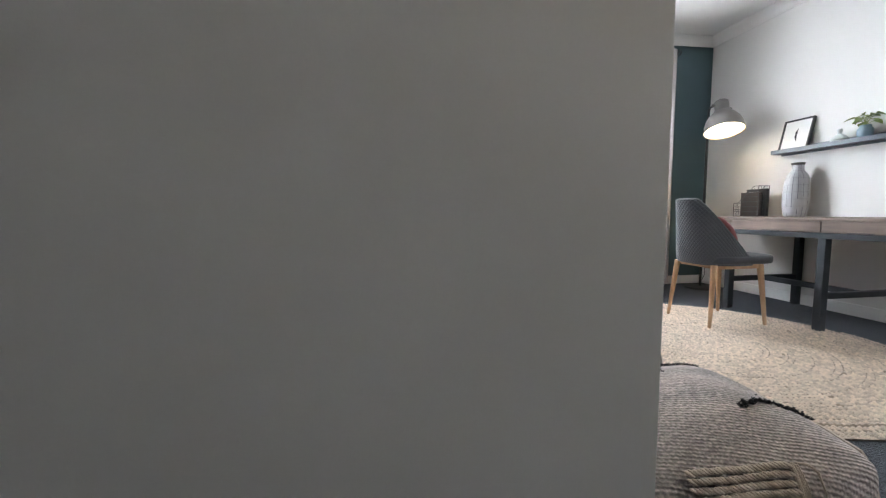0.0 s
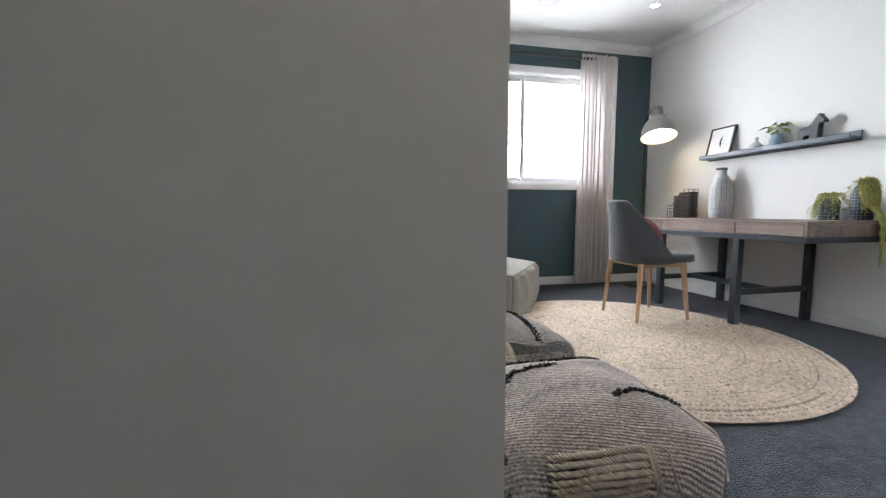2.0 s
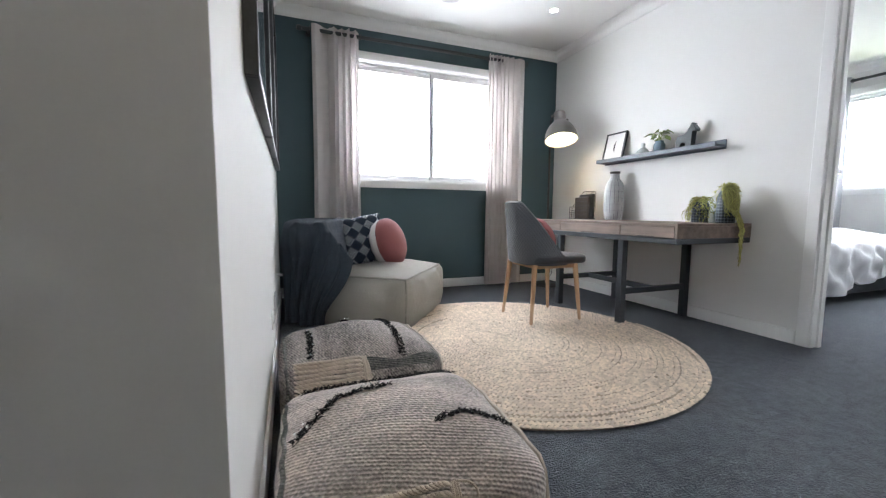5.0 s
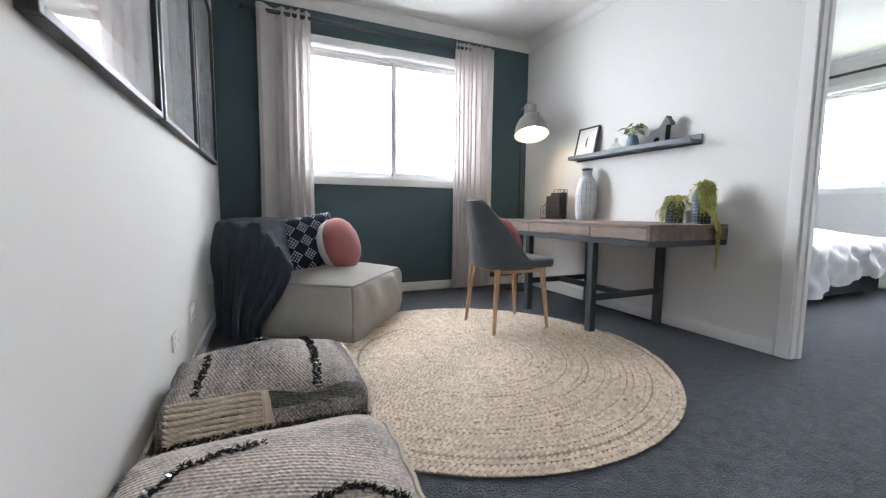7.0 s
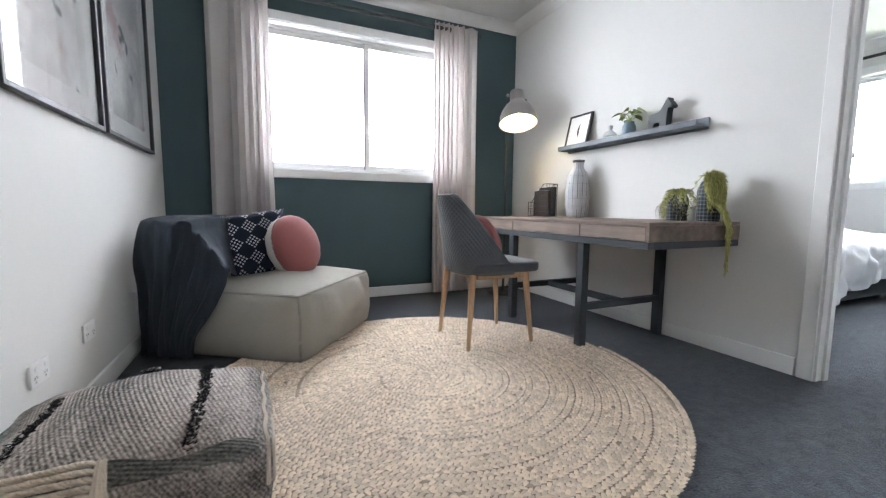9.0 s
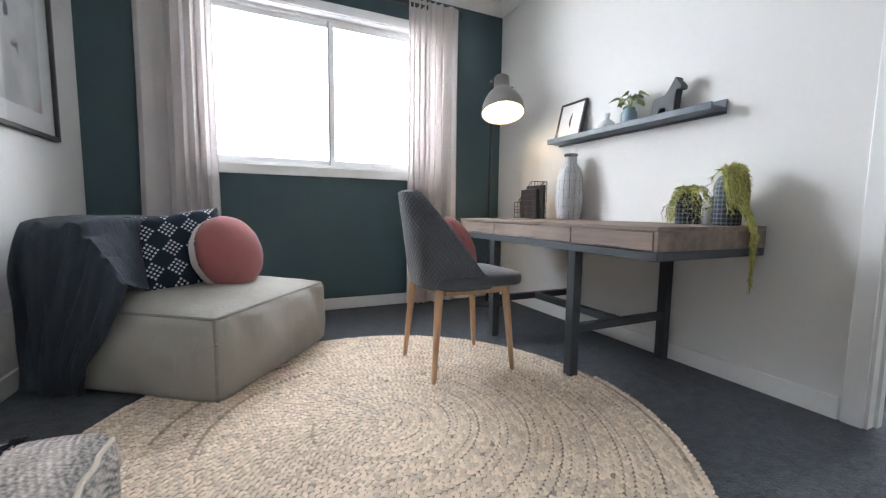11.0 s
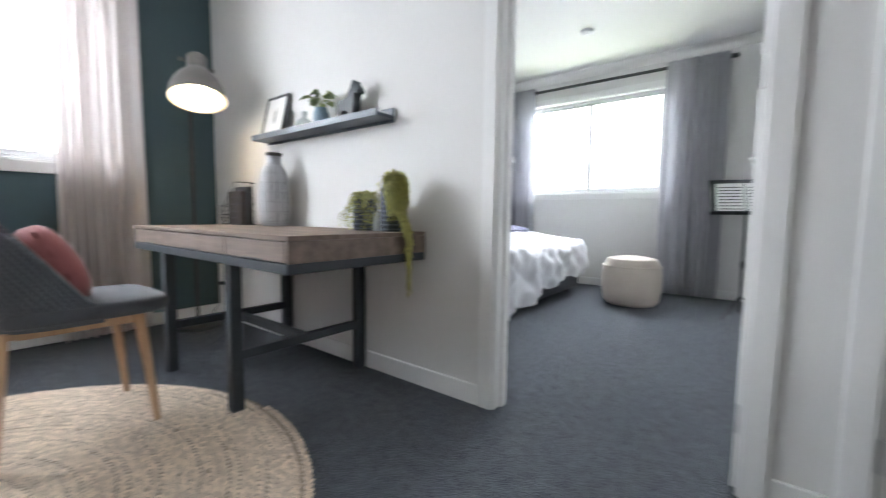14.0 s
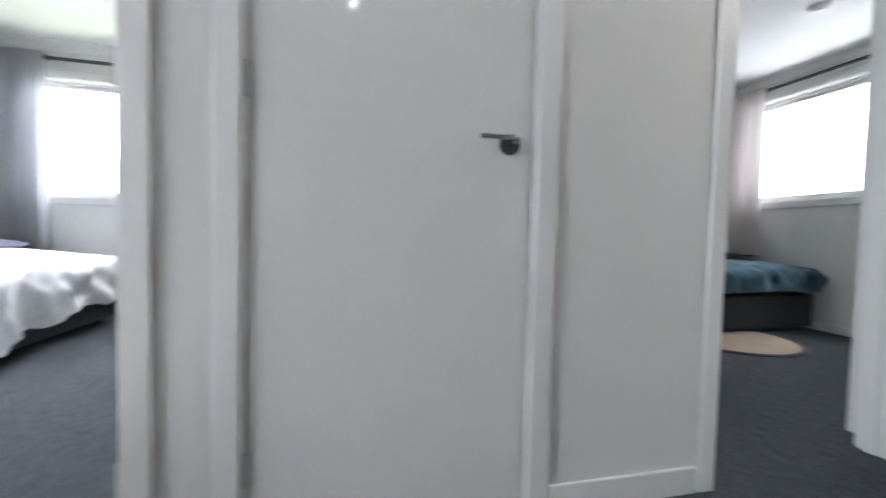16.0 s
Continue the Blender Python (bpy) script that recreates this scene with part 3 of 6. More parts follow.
def sheet(bm, fn, nu, nv, thick=0.0):
    """A cloth: fn(u, v) for u, v in 0..1; thick adds a back side."""
    g = [[Vector(fn(i / nu, j / nv)) for j in range(nv + 1)] for i in range(nu + 1)]
    a = [[bm.verts.new(p) for p in r] for r in g]
    for i in range(nu):
        for j in range(nv):
            bm.faces.new((a[i][j], a[i + 1][j], a[i + 1][j + 1], a[i][j + 1]))
    if thick:
        bm.normal_update()
        b = [[bm.verts.new(a[i][j].co - a[i][j].normal * thick) for j in range(nv + 1)] for i in range(nu + 1)]
        for i in range(nu):
            for j in range(nv):
                bm.faces.new((b[i][j], b[i][j + 1], b[i + 1][j + 1], b[i + 1][j]))
        for i in range(nu):
            for j in (0, nv):
                bm.faces.new((a[i][j], b[i][j], b[i + 1][j], a[i + 1][j]))
        for j in range(nv):
            for i in (0, nu):
                bm.faces.new((a[i][j], a[i][j + 1], b[i][j + 1], b[i][j]))
    return bm


def wall_with_holes(name, axis, at, thick, a0, a1, z0, z1, holes, material, label):
    """A wall along an axis ('x' or 'y') from a0 to a1; holes: (a0, a1, z0, z1) right through it."""
    bm = B()
    cuts = sorted({a0, a1, *[h[0] for h in holes], *[h[1] for h in holes]})
    for p, q in zip(cuts, cuts[1:]):
        spans = [(z0, z1)]
        for h in holes:
            if h[0] <= p + 1e-6 and q <= h[1] + 1e-6:
                spans = [s for lo, hi in spans for s in ((lo, min(hi, h[2])), (max(lo, h[3]), hi)) if s[1] - s[0] > 1e-4]
        for lo, hi in spans:
            if axis == "x":
                box(bm, p, q, at, at + thick, lo, hi)
            else:
                box(bm, at, at + thick, p, q, lo, hi)
    bmesh.ops.remove_doubles(bm, verts=bm.verts[:], dist=1e-5)
    inner = [f for f in bm.faces if sum(1 for g in bm.faces if g is not f and (g.calc_center_median() - f.calc_center_median()).length < 1e-4) > 0]
    bmesh.ops.delete(bm, geom=inner, context="FACES_ONLY")
    return solid(name, bm, material, label, "wall", "structure", smooth=False)


# ---- structure ----
solid("floor", boxed(HX0 - 0.2, BX1 + 0.2, CY0 - 0.2, YW + 0.2, -0.12, 0.0), CARPET, "dark blue-grey cut pile carpet through all rooms", "floor", "structure", smooth=False)
solid("ceiling", boxed(HX0 - 0.2, BX1 + 0.2, CY0 - 0.2, YW + 0.2, CEIL, CEIL + 0.12), CEILING, "smooth white plaster ceiling", "ceiling", "structure", smooth=False)

SW = (1.36, 3.13, 1.13, 2.305)                  # study window opening
BW = (1.40, 3.12, 1.14, 2.32)                   # white bedroom window opening (along y)
CW = (4.45, 6.50, 1.30, 2.44)                   # blue bedroom window opening (along x)
D1, D2, D3 = (0.575, 1.45), (-0.50, 0.325), (-2.09, -1.185)   # openings in the long wall
DH = 2.10
wall_with_holes("wall_window", "x", YW, WT, XL, XR, 0, CEIL, [SW], TEAL, "dark teal painted feature wall under the window")
wall_with_holes("wall_left", "y", XL - WT, WT, YN, YW + WT, 0, CEIL, [], WALL, "white painted plaster wall hung with pictures")
wall_with_holes("wall_corner", "x", YN, WT, HX0, XL - WT, 0, CEIL, [], WALL, "white painted plaster wall of the hall")
wall_with_holes("wall_long", "y", XR, WT, CY0, YW + WT, 0, CEIL, [(*D1, 0, DH), (*D2, 0, DH), (*D3, 0, DH)], WALL, "white painted plaster wall with three doorways")
wall_with_holes("wall_hall_west", "y", HX0 - WT, WT, HY0, YN + WT, 0, CEIL, [], WALL, "unseen white wall closing the hall, set back to lessen bounce light")
wall_with_holes("wall_hall_south", "x", HY0 - WT, WT, HX0 - WT, XR, 0, CEIL, [], WALL, "white painted plaster wall across the hall")
wall_with_holes("wall_bedroom_east", "y", BX1, WT, CY0, BY1 + WT, 0, CEIL, [BW], WALL, "white painted bedroom wall with a wide window")
wall_with_holes("wall_bedroom_north", "x", BY1, WT, XB, BX1, 0, CEIL, [], WALL, "white painted bedroom wall behind the bed")
wall_with_holes("wall_bedroom_south", "x", BY0 - 0.09, 0.09, XB, BX1, 0, CEIL, [], WALL, "white painted bedroom wall beside the door")
wall_with_holes("wall_cupboard", "x", -0.72, 0.09, XB, BX1, 0, CEIL, [], WALL, "white painted wall between bedroom and cupboard")
wall_with_holes("wall_blue_bedroom_south", "x", CY0 - WT, WT, XR, BX1 + WT, 0, CEIL, [CW], WALL, "white painted bedroom wall with a high window")


def skirting(name, axis, at, face, a0, a1):
    """A skirting board on a wall's face; face: the side it stands on, +1 or -1."""
    bm = B()
    p, q = (at, at + 0.014 * face) if face > 0 else (at + 0.014 * face, at)
    if axis == "x":
        box(bm, a0, a1, p, q, 0.0, 0.092, 0.004)
    else:
        box(bm, p, q, a0, a1, 0.0, 0.092, 0.004)
    return solid(name, bm, TRIM, "white painted timber skirting board along the wall", "skirting board", "structure")


AW, AP = 0.066, 0.016           # architrave width and thickness
skirting("baseboard_1", "x", YW, -1, XL, XR)
skirting("baseboard_2", "y", XL, 1, YN + 0.0, YW - 0.014)
skirting("baseboard_3", "y", XR, -1, D1[1] + AW, YW - 0.014)
skirting("baseboard_4", "y", XR, -1, D2[1] + AW, D1[0] - AW)
skirting("baseboard_5", "y", XR, -1, D3[1] + AW, D2[0] - AW)
skirting("baseboard_6", "y", XR, -1, HY0, D3[0] - AW)
skirting("baseboard_7", "x", YN, -1, HX0, XL)
skirting("baseboard_8", "y", BX1, -1, BY0, BY1)
skirting("baseboard_9", "x", BY0, 1, XB, BX1 - 0.014)
skirting("baseboard_10", "x", BY1, -1, XB, BX1 - 0.014)
skirting("baseboard_11", "x", CY0, 1, XB, BX1)
skirting("baseboard_12", "x", HY0, 1, HX0, XR - 0.014)


def cornice(name, axis, at, face, a0, a1, size=0.085):
    """A coved cornice where a wall meets the ceiling."""
    prof = [(0, -size), (0.006, -size), (0.010, -size + 0.010)]
    for k in range(7):
        a = radians(90 * k / 6)
        prof.append((size - 0.010 - (size - 0.022) * math.cos(a) + 0.0, -0.010 - (size - 0.022) * (1 - math.sin(a))))
    prof += [(size - 0.006, -0.008), (size, -0.006), (size, 0), (0, 0)]
    bm = B()
    rings = []
    for a in (a0, a1):
        if axis == "x":
            rings.append([bm.verts.new((a, at + face * d, CEIL + z)) for d, z in prof])
        else:
            rings.append([bm.verts.new((at + face * d, a, CEIL + z)) for d, z in prof])
    m = len(prof)
    for i in range(m):
        j = (i + 1) % m
        bm.faces.new((rings[0][i], rings[0][j], rings[1][j], rings[1][i]))
    bm.faces.new(rings[0][::-1])
    bm.faces.new(rings[1])
    return solid(name, bm, CEILING, "white coved plaster cornice under the ceiling", "cornice", "structure", sharp=50)


cornice("trim_cornice_1", "x", YW, -1, XL, XR)
cornice("trim_cornice_2", "y", XL, 1, YN, YW)
cornice("trim_cornice_3", "y", XR, -1, HY0, YW)
cornice("trim_cornice_4", "y", BX1, -1, BY0, BY1)
cornice("trim_cornice_5", "x", BY0, 1, XB, BX1)
cornice("trim_cornice_6", "x", BY1, -1, XB, BX1)
cornice("trim_cornice_7", "x", CY0, 1, XB, BX1)
cornice("trim_cornice_8", "y", BX1, -1, CY0, -0.72)
cornice("trim_cornice_9", "x", YN, -1, HX0, XL)


def door_frame(name, span, label):
    """Jambs, stops and architraves round an opening of the long wall."""
    y0, y1 = span
    root = thing(name, pose(XR, (y0 + y1) / 2, 0), label, "door frame", kind="structure")
    hw = (y1 - y0) / 2
    for s in (-1, 1):
        lo, hi = sorted((s * hw, s * (hw - 0.018)))
        part("jamb", boxed(-0.002, WT + 0.002, lo, hi, 0, DH - 0.018, 0.002), TRIM, root)
        lo, hi = sorted((s * (hw - 0.018), s * (hw - 0.030)))
        part("door_stop", boxed(0.045, 0.085, lo, hi, 0, DH - 0.018, 0.002), TRIM, root)
        lo, hi = sorted((s * (hw - 0.008), s * (hw + AW - 0.008)))
        part("architrave", boxed(-AP, -0.0022, lo, hi, 0, DH + AW - 0.008, 0.005), TRIM, root)
        part("architrave", boxed(WT + 0.0022, WT + AP, lo, hi, 0, DH + AW - 0.008, 0.005), TRIM, root)
    part("head", boxed(-0.002, WT + 0.002, -hw, hw, DH - 0.018, DH, 0.002), TRIM, root)
    for x0, x1 in ((-AP, -0.0022), (WT + 0.0022, WT + AP)):
        part("architrave", boxed(x0, x1, -hw + 0.008, hw - 0.008, DH - 0.008, DH + AW - 0.008, 0.005), TRIM, root)
    return root


f1 = door_frame("door_frame_1", D1, "white painted timber door frame into the white bedroom")
f2 = door_frame("door_frame_2", D2, "white painted timber door frame of a cupboard")
f3 = door_frame("door_frame_3", D3, "white painted timber door frame into the blue bedroom")
part("strike_plate", boxed(0.088, 0.132, 0.4165, 0.4190, 1.070, 1.096), CHROME, f1, "polished metal strike plate")


def lever(root, x, y, z, side, toward):
    """A round rose with a flat lever; side: the way out of the leaf, toward: where the lever points along y."""
    bm = B()
    rod(bm, (x, y, z), (x + side * 0.010, y, z), 0.030, seg=28)
    h = part("handle", bm, BLACK, root, "dark metal lever handle")
    bm = B()
    rod(bm, (x + side * 0.009, y, z), (x + side * 0.052, y, z), 0.009, seg=12)
    box(bm, *sorted((x + side * 0.042, x + side * 0.056)), *sorted((y - toward * 0.012, y + toward * 0.105)), z + 0.002, z + 0.016, 0.004)
    part("lever", bm, CHROME, h, "polished lever")


def hinges(root, x, y, sizes):
    for z in sizes:
        bm = B()
        rod(bm, (x, y, z - 0.045), (x, y, z + 0.045), 0.0065, seg=10)
        box(bm, x - 0.001, x + 0.002, y - 0.011, y + 0.011, z - 0.045, z + 0.045)
        part("hinge", bm, HINGE, root, "painted metal hinge")


door2 = thing("door_2", pose(XR, 0, 0), "closed white gloss flush cupboard door with a dark lever", "door", kind="structure")
part("leaf", boxed(0.004, 0.040, D2[0] + 0.021, D2[1] - 0.021, 0.012, DH - 0.022, 0.002), DOOR, door2, sharp=30)
lever(door2, 0.004, -0.405, 1.135, -1, 1)
hinges(door2, -0.002, D2[1] - 0.020, (0.236, 1.25, 1.90))

door1 = thing("door_1", pose(XB - 0.04, D1[0] + 0.004, 0, 0, 0, -2), "white flush bedroom door standing open against the wall", "door", kind="structure")
part("leaf", boxed(0.02, 0.84, -0.034, 0.002, 0.012, DH - 0.022, 0.002), DOOR, door1, sharp=30)
bm = B()
rod(bm, (0.775, 0.002, 1.09), (0.775, 0.012, 1.09), 0.027, seg=24)
h1 = part("handle", bm, BLACK, door1, "dark metal lever handle")
bm = B()
rod(bm, (0.775, 0.011, 1.09), (0.775, 0.055, 1.09), 0.009, seg=12)
box(bm, 0.67, 0.787, 0.050, 0.064, 1.092, 1.106, 0.004)
part("lever", bm, CHROME, h1, "polished lever")
hinges(f1, 0.012, D1[0] - (D1[0] + D1[1]) / 2 + 0.019, (0.236, 1.25, 1.90))

door3 = thing("door_3", pose(XB + 0.065, D3[0] - 0.075, 0, 0, 0, -86), "white flush bedroom door standing wide open", "door", kind="structure")
part("leaf", boxed(0.02, 0.84, 0.002, 0.038, 0.012, DH - 0.022, 0.002), DOOR, door3, sharp=30)


def window_unit(name, m, w, z0, z1, label, mull=0.0, stile=None):
    """A sliding window in its own frame: x along the wall, y outwards, at the inner wall face."""
    root = thing(name, m, label, "window", kind="structure")
    hw = w / 2
    d0, d1 = 0.072, 0.128
    fr = B()
    for s in (-1, 1):
        lo, hi = sorted((s * hw, s * (hw - 0.035)))
        box(fr, lo, hi, d0, d1, z0, z1, 0.003)
    box(fr, -hw + 0.035, hw - 0.035, d0, d1, z1 - 0.035, z1, 0.003)
    box(fr, -hw + 0.035, hw - 0.035, d0, d1, z0, z0 + 0.035, 0.003)
    part("window_frame", fr, ALU, root)
    for k, (a, b, dy) in enumerate(((-hw + 0.035, mull + 0.02, d0 + 0.030), (mull - 0.02, hw - 0.035, d0 + 0.006))):
        sash = B()
        t = 0.038
        box(sash, a, a + t, dy, dy + 0.02, z0 + 0.035, z1 - 0.035, 0.002)
        box(sash, b - t, b, dy, dy + 0.02, z0 + 0.035, z1 - 0.035, 0.002)
        box(sash, a + t, b - t, dy, dy + 0.02, z0 + 0.035, z0 + 0.035 + t, 0.002)
        box(sash, a + t, b - t, dy, dy + 0.02, z1 - 0.035 - t, z1 - 0.035, 0.002)
        so = part("sash", sash, ALU, root)
        edge = mull - 0.021 + 0.042 * (1 - k)
        part("interlock", boxed(edge - 0.006, edge + 0.006, dy - 0.008, dy + 0.022, z0 + 0.036, z1 - 0.036, 0.002), stile or ALU, so, "meeting stile")
        pane = part("pane", boxed(a + t - 0.002, b - t + 0.002, dy + 0.008, dy + 0.012, z0 + 0.035 + t - 0.002, z1 - 0.035 - t + 0.002), GLASS, so, "clear glass")
        pane.visible_shadow = False
    ct = B()
    box(ct, mull + 0.33, mull + 0.43, d0 - 0.012, d0 + 0.008, z0 + 0.036, z0 + 0.052, 0.003)
    part("latch", ct, ALU, root)
    rv = B()
    for s in (-1, 1):
        lo, hi = sorted((s * hw, s * (hw - 0.012)))
        box(rv, lo, hi, 0.0, d0, z0, z1, 0.001)
    box(rv, -hw + 0.012, hw - 0.012, 0.0, d0, z1 - 0.012, z1, 0.001)
    part("reveal", rv, TRIM, root)
    part("window_sill", boxed(-hw + 0.012, hw - 0.012, -0.004, d0, z0, z0 + 0.018, 0.003), TRIM, root)
    ar = AW
    for s in (-1, 1):
        lo, hi = sorted((s * (hw - 0.006), s * (hw + ar)))
        part("architrave", boxed(lo, hi, -AP, -0.002, z0 - ar, z1 + ar, 0.004), TRIM, root)
    part("architrave", boxed(-hw + 0.006, hw - 0.006, -AP, -0.002, z1 - 0.006, z1 + ar, 0.004), TRIM, root)
    part("architrave", boxed(-hw + 0.006, hw - 0.006, -AP, -0.002, z0 - ar, z0 + 0.006, 0.004), TRIM, root)
    return root


window_unit("window_1", pose((SW[0] + SW[1]) / 2, YW, 0), SW[1] - SW[0], SW[2], SW[3], "white framed sliding window with bright daylight outside", stile=INTERLOCK)
window_unit("window_2", pose(BX1, (BW[0] + BW[1]) / 2, 0, 0, 0, -90), BW[1] - BW[0], BW[2], BW[3], "white framed sliding bedroom window with bright daylight outside")
window_unit("window_3", pose((CW[0] + CW[1]) / 2, CY0, 0, 0, 0, 180), CW[1] - CW[0], CW[2], CW[3], "white framed high bedroom window with bright daylight outside", 0.1, INTERLOCK)
solid("backdrop_1", boxed(-2.5, 7.0, YW + 1.6, YW + 1.62, -1.0, 5.0), OUTSIDE, "bright overcast distance outside the window", "backdrop", "structure", smooth=False)
# upright glowing panel, hidden below the sill, added to tint the bedroom ceiling
solid("backdrop_4", boxed(BX1 + 1.6, BX1 + 1.62, -3.0, 7.0, -1.6, 0.7), CEILING_TINT, "unseen glowing panel that tints the bedroom ceiling green", "backdrop", "structure", smooth=False)
solid("backdrop_2", boxed(BX1 + 1.6, BX1 + 1.62, -3.0, 7.0, 0.7, 5.0), OUTSIDE, "bright overcast distance outside the window", "backdrop", "structure", smooth=False)
solid("backdrop_3", boxed(1.0, 10.0, CY0 - 1.62, CY0 - 1.6, -1.0, 5.0), OUTSIDE, "bright overcast distance outside the window", "backdrop", "structure", smooth=False)
solid("ground", boxed(-60, 60, -60, 60, -3.2, -3.0), surface("lawn", (0.08, 0.12, 0.035), rough=0.9, grain=20, amount=0.3), "green lawn below the windows", "ground", "structure", smooth=False)


# ---- curtains and rods ----
def curtain(name, m, w, z0, z1, folds, material, label, seed, depth=0.046, flip=-1):
    """A curtain of round folds hung from rings; x along the wall."""
    rnd = random.Random(seed)
    ph = [rnd.uniform(-0.5, 0.5) for _ in range(folds * 2 + 2)]
    root = thing(name, m, label, "curtain", group="curtains")

    def fn(u, v):
        z = z1 + (z0 - z1) * v
        # wide folds on the outer side, tight pleats towards the window
        run = (u + flip * 0.16 * math.sin(math.pi * u)) * folds + 0.10 * math.sin(u * 9 + seed)
        k = run * 2 * math.pi
        i = max(0, min(folds * 2, int(run)))
        sway = 0.007 * math.sin(3.5 * v + seed + 3 * u)
        amp = depth * (0.80 + 0.30 * math.sin(i * 2.1 + seed)) * (0.72 + 0.35 * v)
        fold = math.sin(k + 0.25 * ph[i] * v)
        fold = math.copysign(abs(fold) ** 0.72, fold)
        spread = 1 + 0.04 * v
        return ((u - 0.5) * w * spread + 0.012 * math.sin(2 * k + ph[i]) + sway * v, -amp * fold + sway, z)
    part("cloth", sheet(B(), fn, folds * 18, 14), material, root)
    hem = B()
    sheet(hem, lambda u, v: (fn(u, 1)[0], fn(u, 1)[1] - 0.003, z0 + 0.055 - 0.053 * v), folds * 18, 1)
    part("hem", hem, material, root)
    for u in (-0.02, 1.02):
        bm = B()
        n = 14
        c = Vector(((u - 0.5) * w, 0.036 if depth < 0.05 and folds < 8 else 0.004, z1 - 0.045))
        tube(bm, [c + Vector((0.004 * math.sin(a), 0.026 * math.cos(a), 0.026 * math.sin(a))) for a in (2 * math.pi * i / n for i in range(n + 1))], 0.004, 6)
        part("eyelet", bm, BLACK, root, "dark metal eyelet")
    return root


def curtain_rod(name, m, w, z, label):
    root = thing(name, m, label, "curtain rod", group="curtain rods")
    part("pole", rod(B(), (-w / 2, 0, z), (w / 2, 0, z), 0.0165, seg=16), BLACK, root)
    for s in (-1, 1):
        bm = B()
        lathe(bm, [(0.0, 0.0), (0.022, 0.002), (0.024, 0.02), (0.020, 0.04), (0.0, 0.046)], 16)
        part("finial", bm, BLACK, root, at=pose(s * w / 2, 0, z, 0, 90 * s, 0))
        bm = B()
        box(bm, s * (w / 2 - 0.06) - 0.008, s * (w / 2 - 0.06) + 0.008, 0.0, 0.095, z - 0.008, z + 0.008)
        box(bm, s * (w / 2 - 0.06) - 0.02, s * (w / 2 - 0.06) + 0.02, 0.088, 0.098, z - 0.03, z + 0.03, 0.003)
        part("bracket", bm, BLACK, root)
    return root


RZ = 2.455
curtain_rod("curtain_rod", pose(1.945, YW - 0.10, 0), 2.01, RZ, "black metal curtain rod above the study window")
curtain("curtain", pose(1.235, YW - 0.104, 0), 0.44, 0.02, RZ + 0.045, 5, SHEER, "gathered pale grey sheer curtain on a dark rod", 1, depth=0.058, flip=-1.25)
curtain("curtain", pose(3.055, YW - 0.104, 0), 0.46, 0.02, RZ + 0.045, 8, SHEER, "gathered pale grey sheer curtain on a dark rod", 2, flip=1)
curtain_rod("curtain_rod", pose(BX1 - 0.10, 2.2, 0, 0, 0, -90), 2.75, 2.47, "black metal curtain rod above the bedroom window")
curtain("curtain", pose(BX1 - 0.136, 3.16, 0, 0, 0, -90), 0.46, 0.02, 2.515, 6, GREYCURT, "gathered grey bedroom curtain beside the window", 3)
curtain("curtain", pose(BX1 - 0.136, 1.12, 0, 0, 0, -90), 0.54, 0.02, 2.515, 7, GREYCURT, "gathered grey bedroom curtain beside the window", 4)
curtain_rod("curtain_rod", pose(5.45, CY0 + 0.10, 0, 0, 0, 180), 2.9, 2.53, "black metal curtain rod above the high window")
curtain("curtain", pose(6.45, CY0 + 0.136, 0, 0, 0, 180), 0.55, 0.02, 2.57, 6, SHEER, "gathered pale sheer curtain beside the high window", 5)


# ---- ceiling fittings ----
def downlight(at, group="downlights", lit=True):
    root = thing("downlight", pose(at[0], at[1], CEIL), "round white recessed downlight, lit, in the ceiling", "downlight", group)
    part("rim", lathe(B(), [(0.034, -0.001), (0.036, -0.005), (0.046, -0.006), (0.050, 0.0)], 28), PLASTIC, root)
    part("lens", lathe(B(), [(0.0, -0.0025), (0.035, -0.0025)], 24), DOWN, root, "lit lens")


# the fixture at (2.9, -2.2) is added for the unseen door spot
for p in ((3.09, 3.21), (1.6, 0.05), (2.9, -2.2), (-0.15, 0.05)):
    downlight(p)
vent = thing("ceiling_vent", pose(2.115, 3.30, CEIL), "round white plastic air vent in the ceiling", "ceiling vent")
part("dish", lathe(B(), [(0.125, 0.0), (0.13, -0.010), (0.120, -0.022), (0.105, -0.026), (0.100, -0.018), (0.0, -0.016)], 36), PLASTIC, vent)
for r in (0.082, 0.060, 0.038):
    part("ring", lathe(B(), [(r - 0.008, -0.018), (r - 0.004, -0.030), (r + 0.004, -0.030), (r + 0.008, -0.018)], 32), PLASTIC, vent)
part("hub", lathe(B(), [(0.018, -0.017), (0.018, -0.032), (0.0, -0.034)], 20), PLASTIC, vent)
for at, nm in (((6.37, 1.97), "white bedroom"), ((5.02, -3.39), "blue bedroom")):
    sd = thing("smoke_detector", pose(at[0], at[1], CEIL), "round white plastic smoke detector on the %s ceiling" % nm, "smoke detector")
    part("body", lathe(B(), [(0.062, 0.0), (0.064, -0.018), (0.050, -0.032), (0.0, -0.036)], 30), PLASTIC, sd)
    part("grille", lathe(B(), [(0.040, -0.034), (0.036, -0.040), (0.0, -0.041)], 24), PLASTIC, sd)


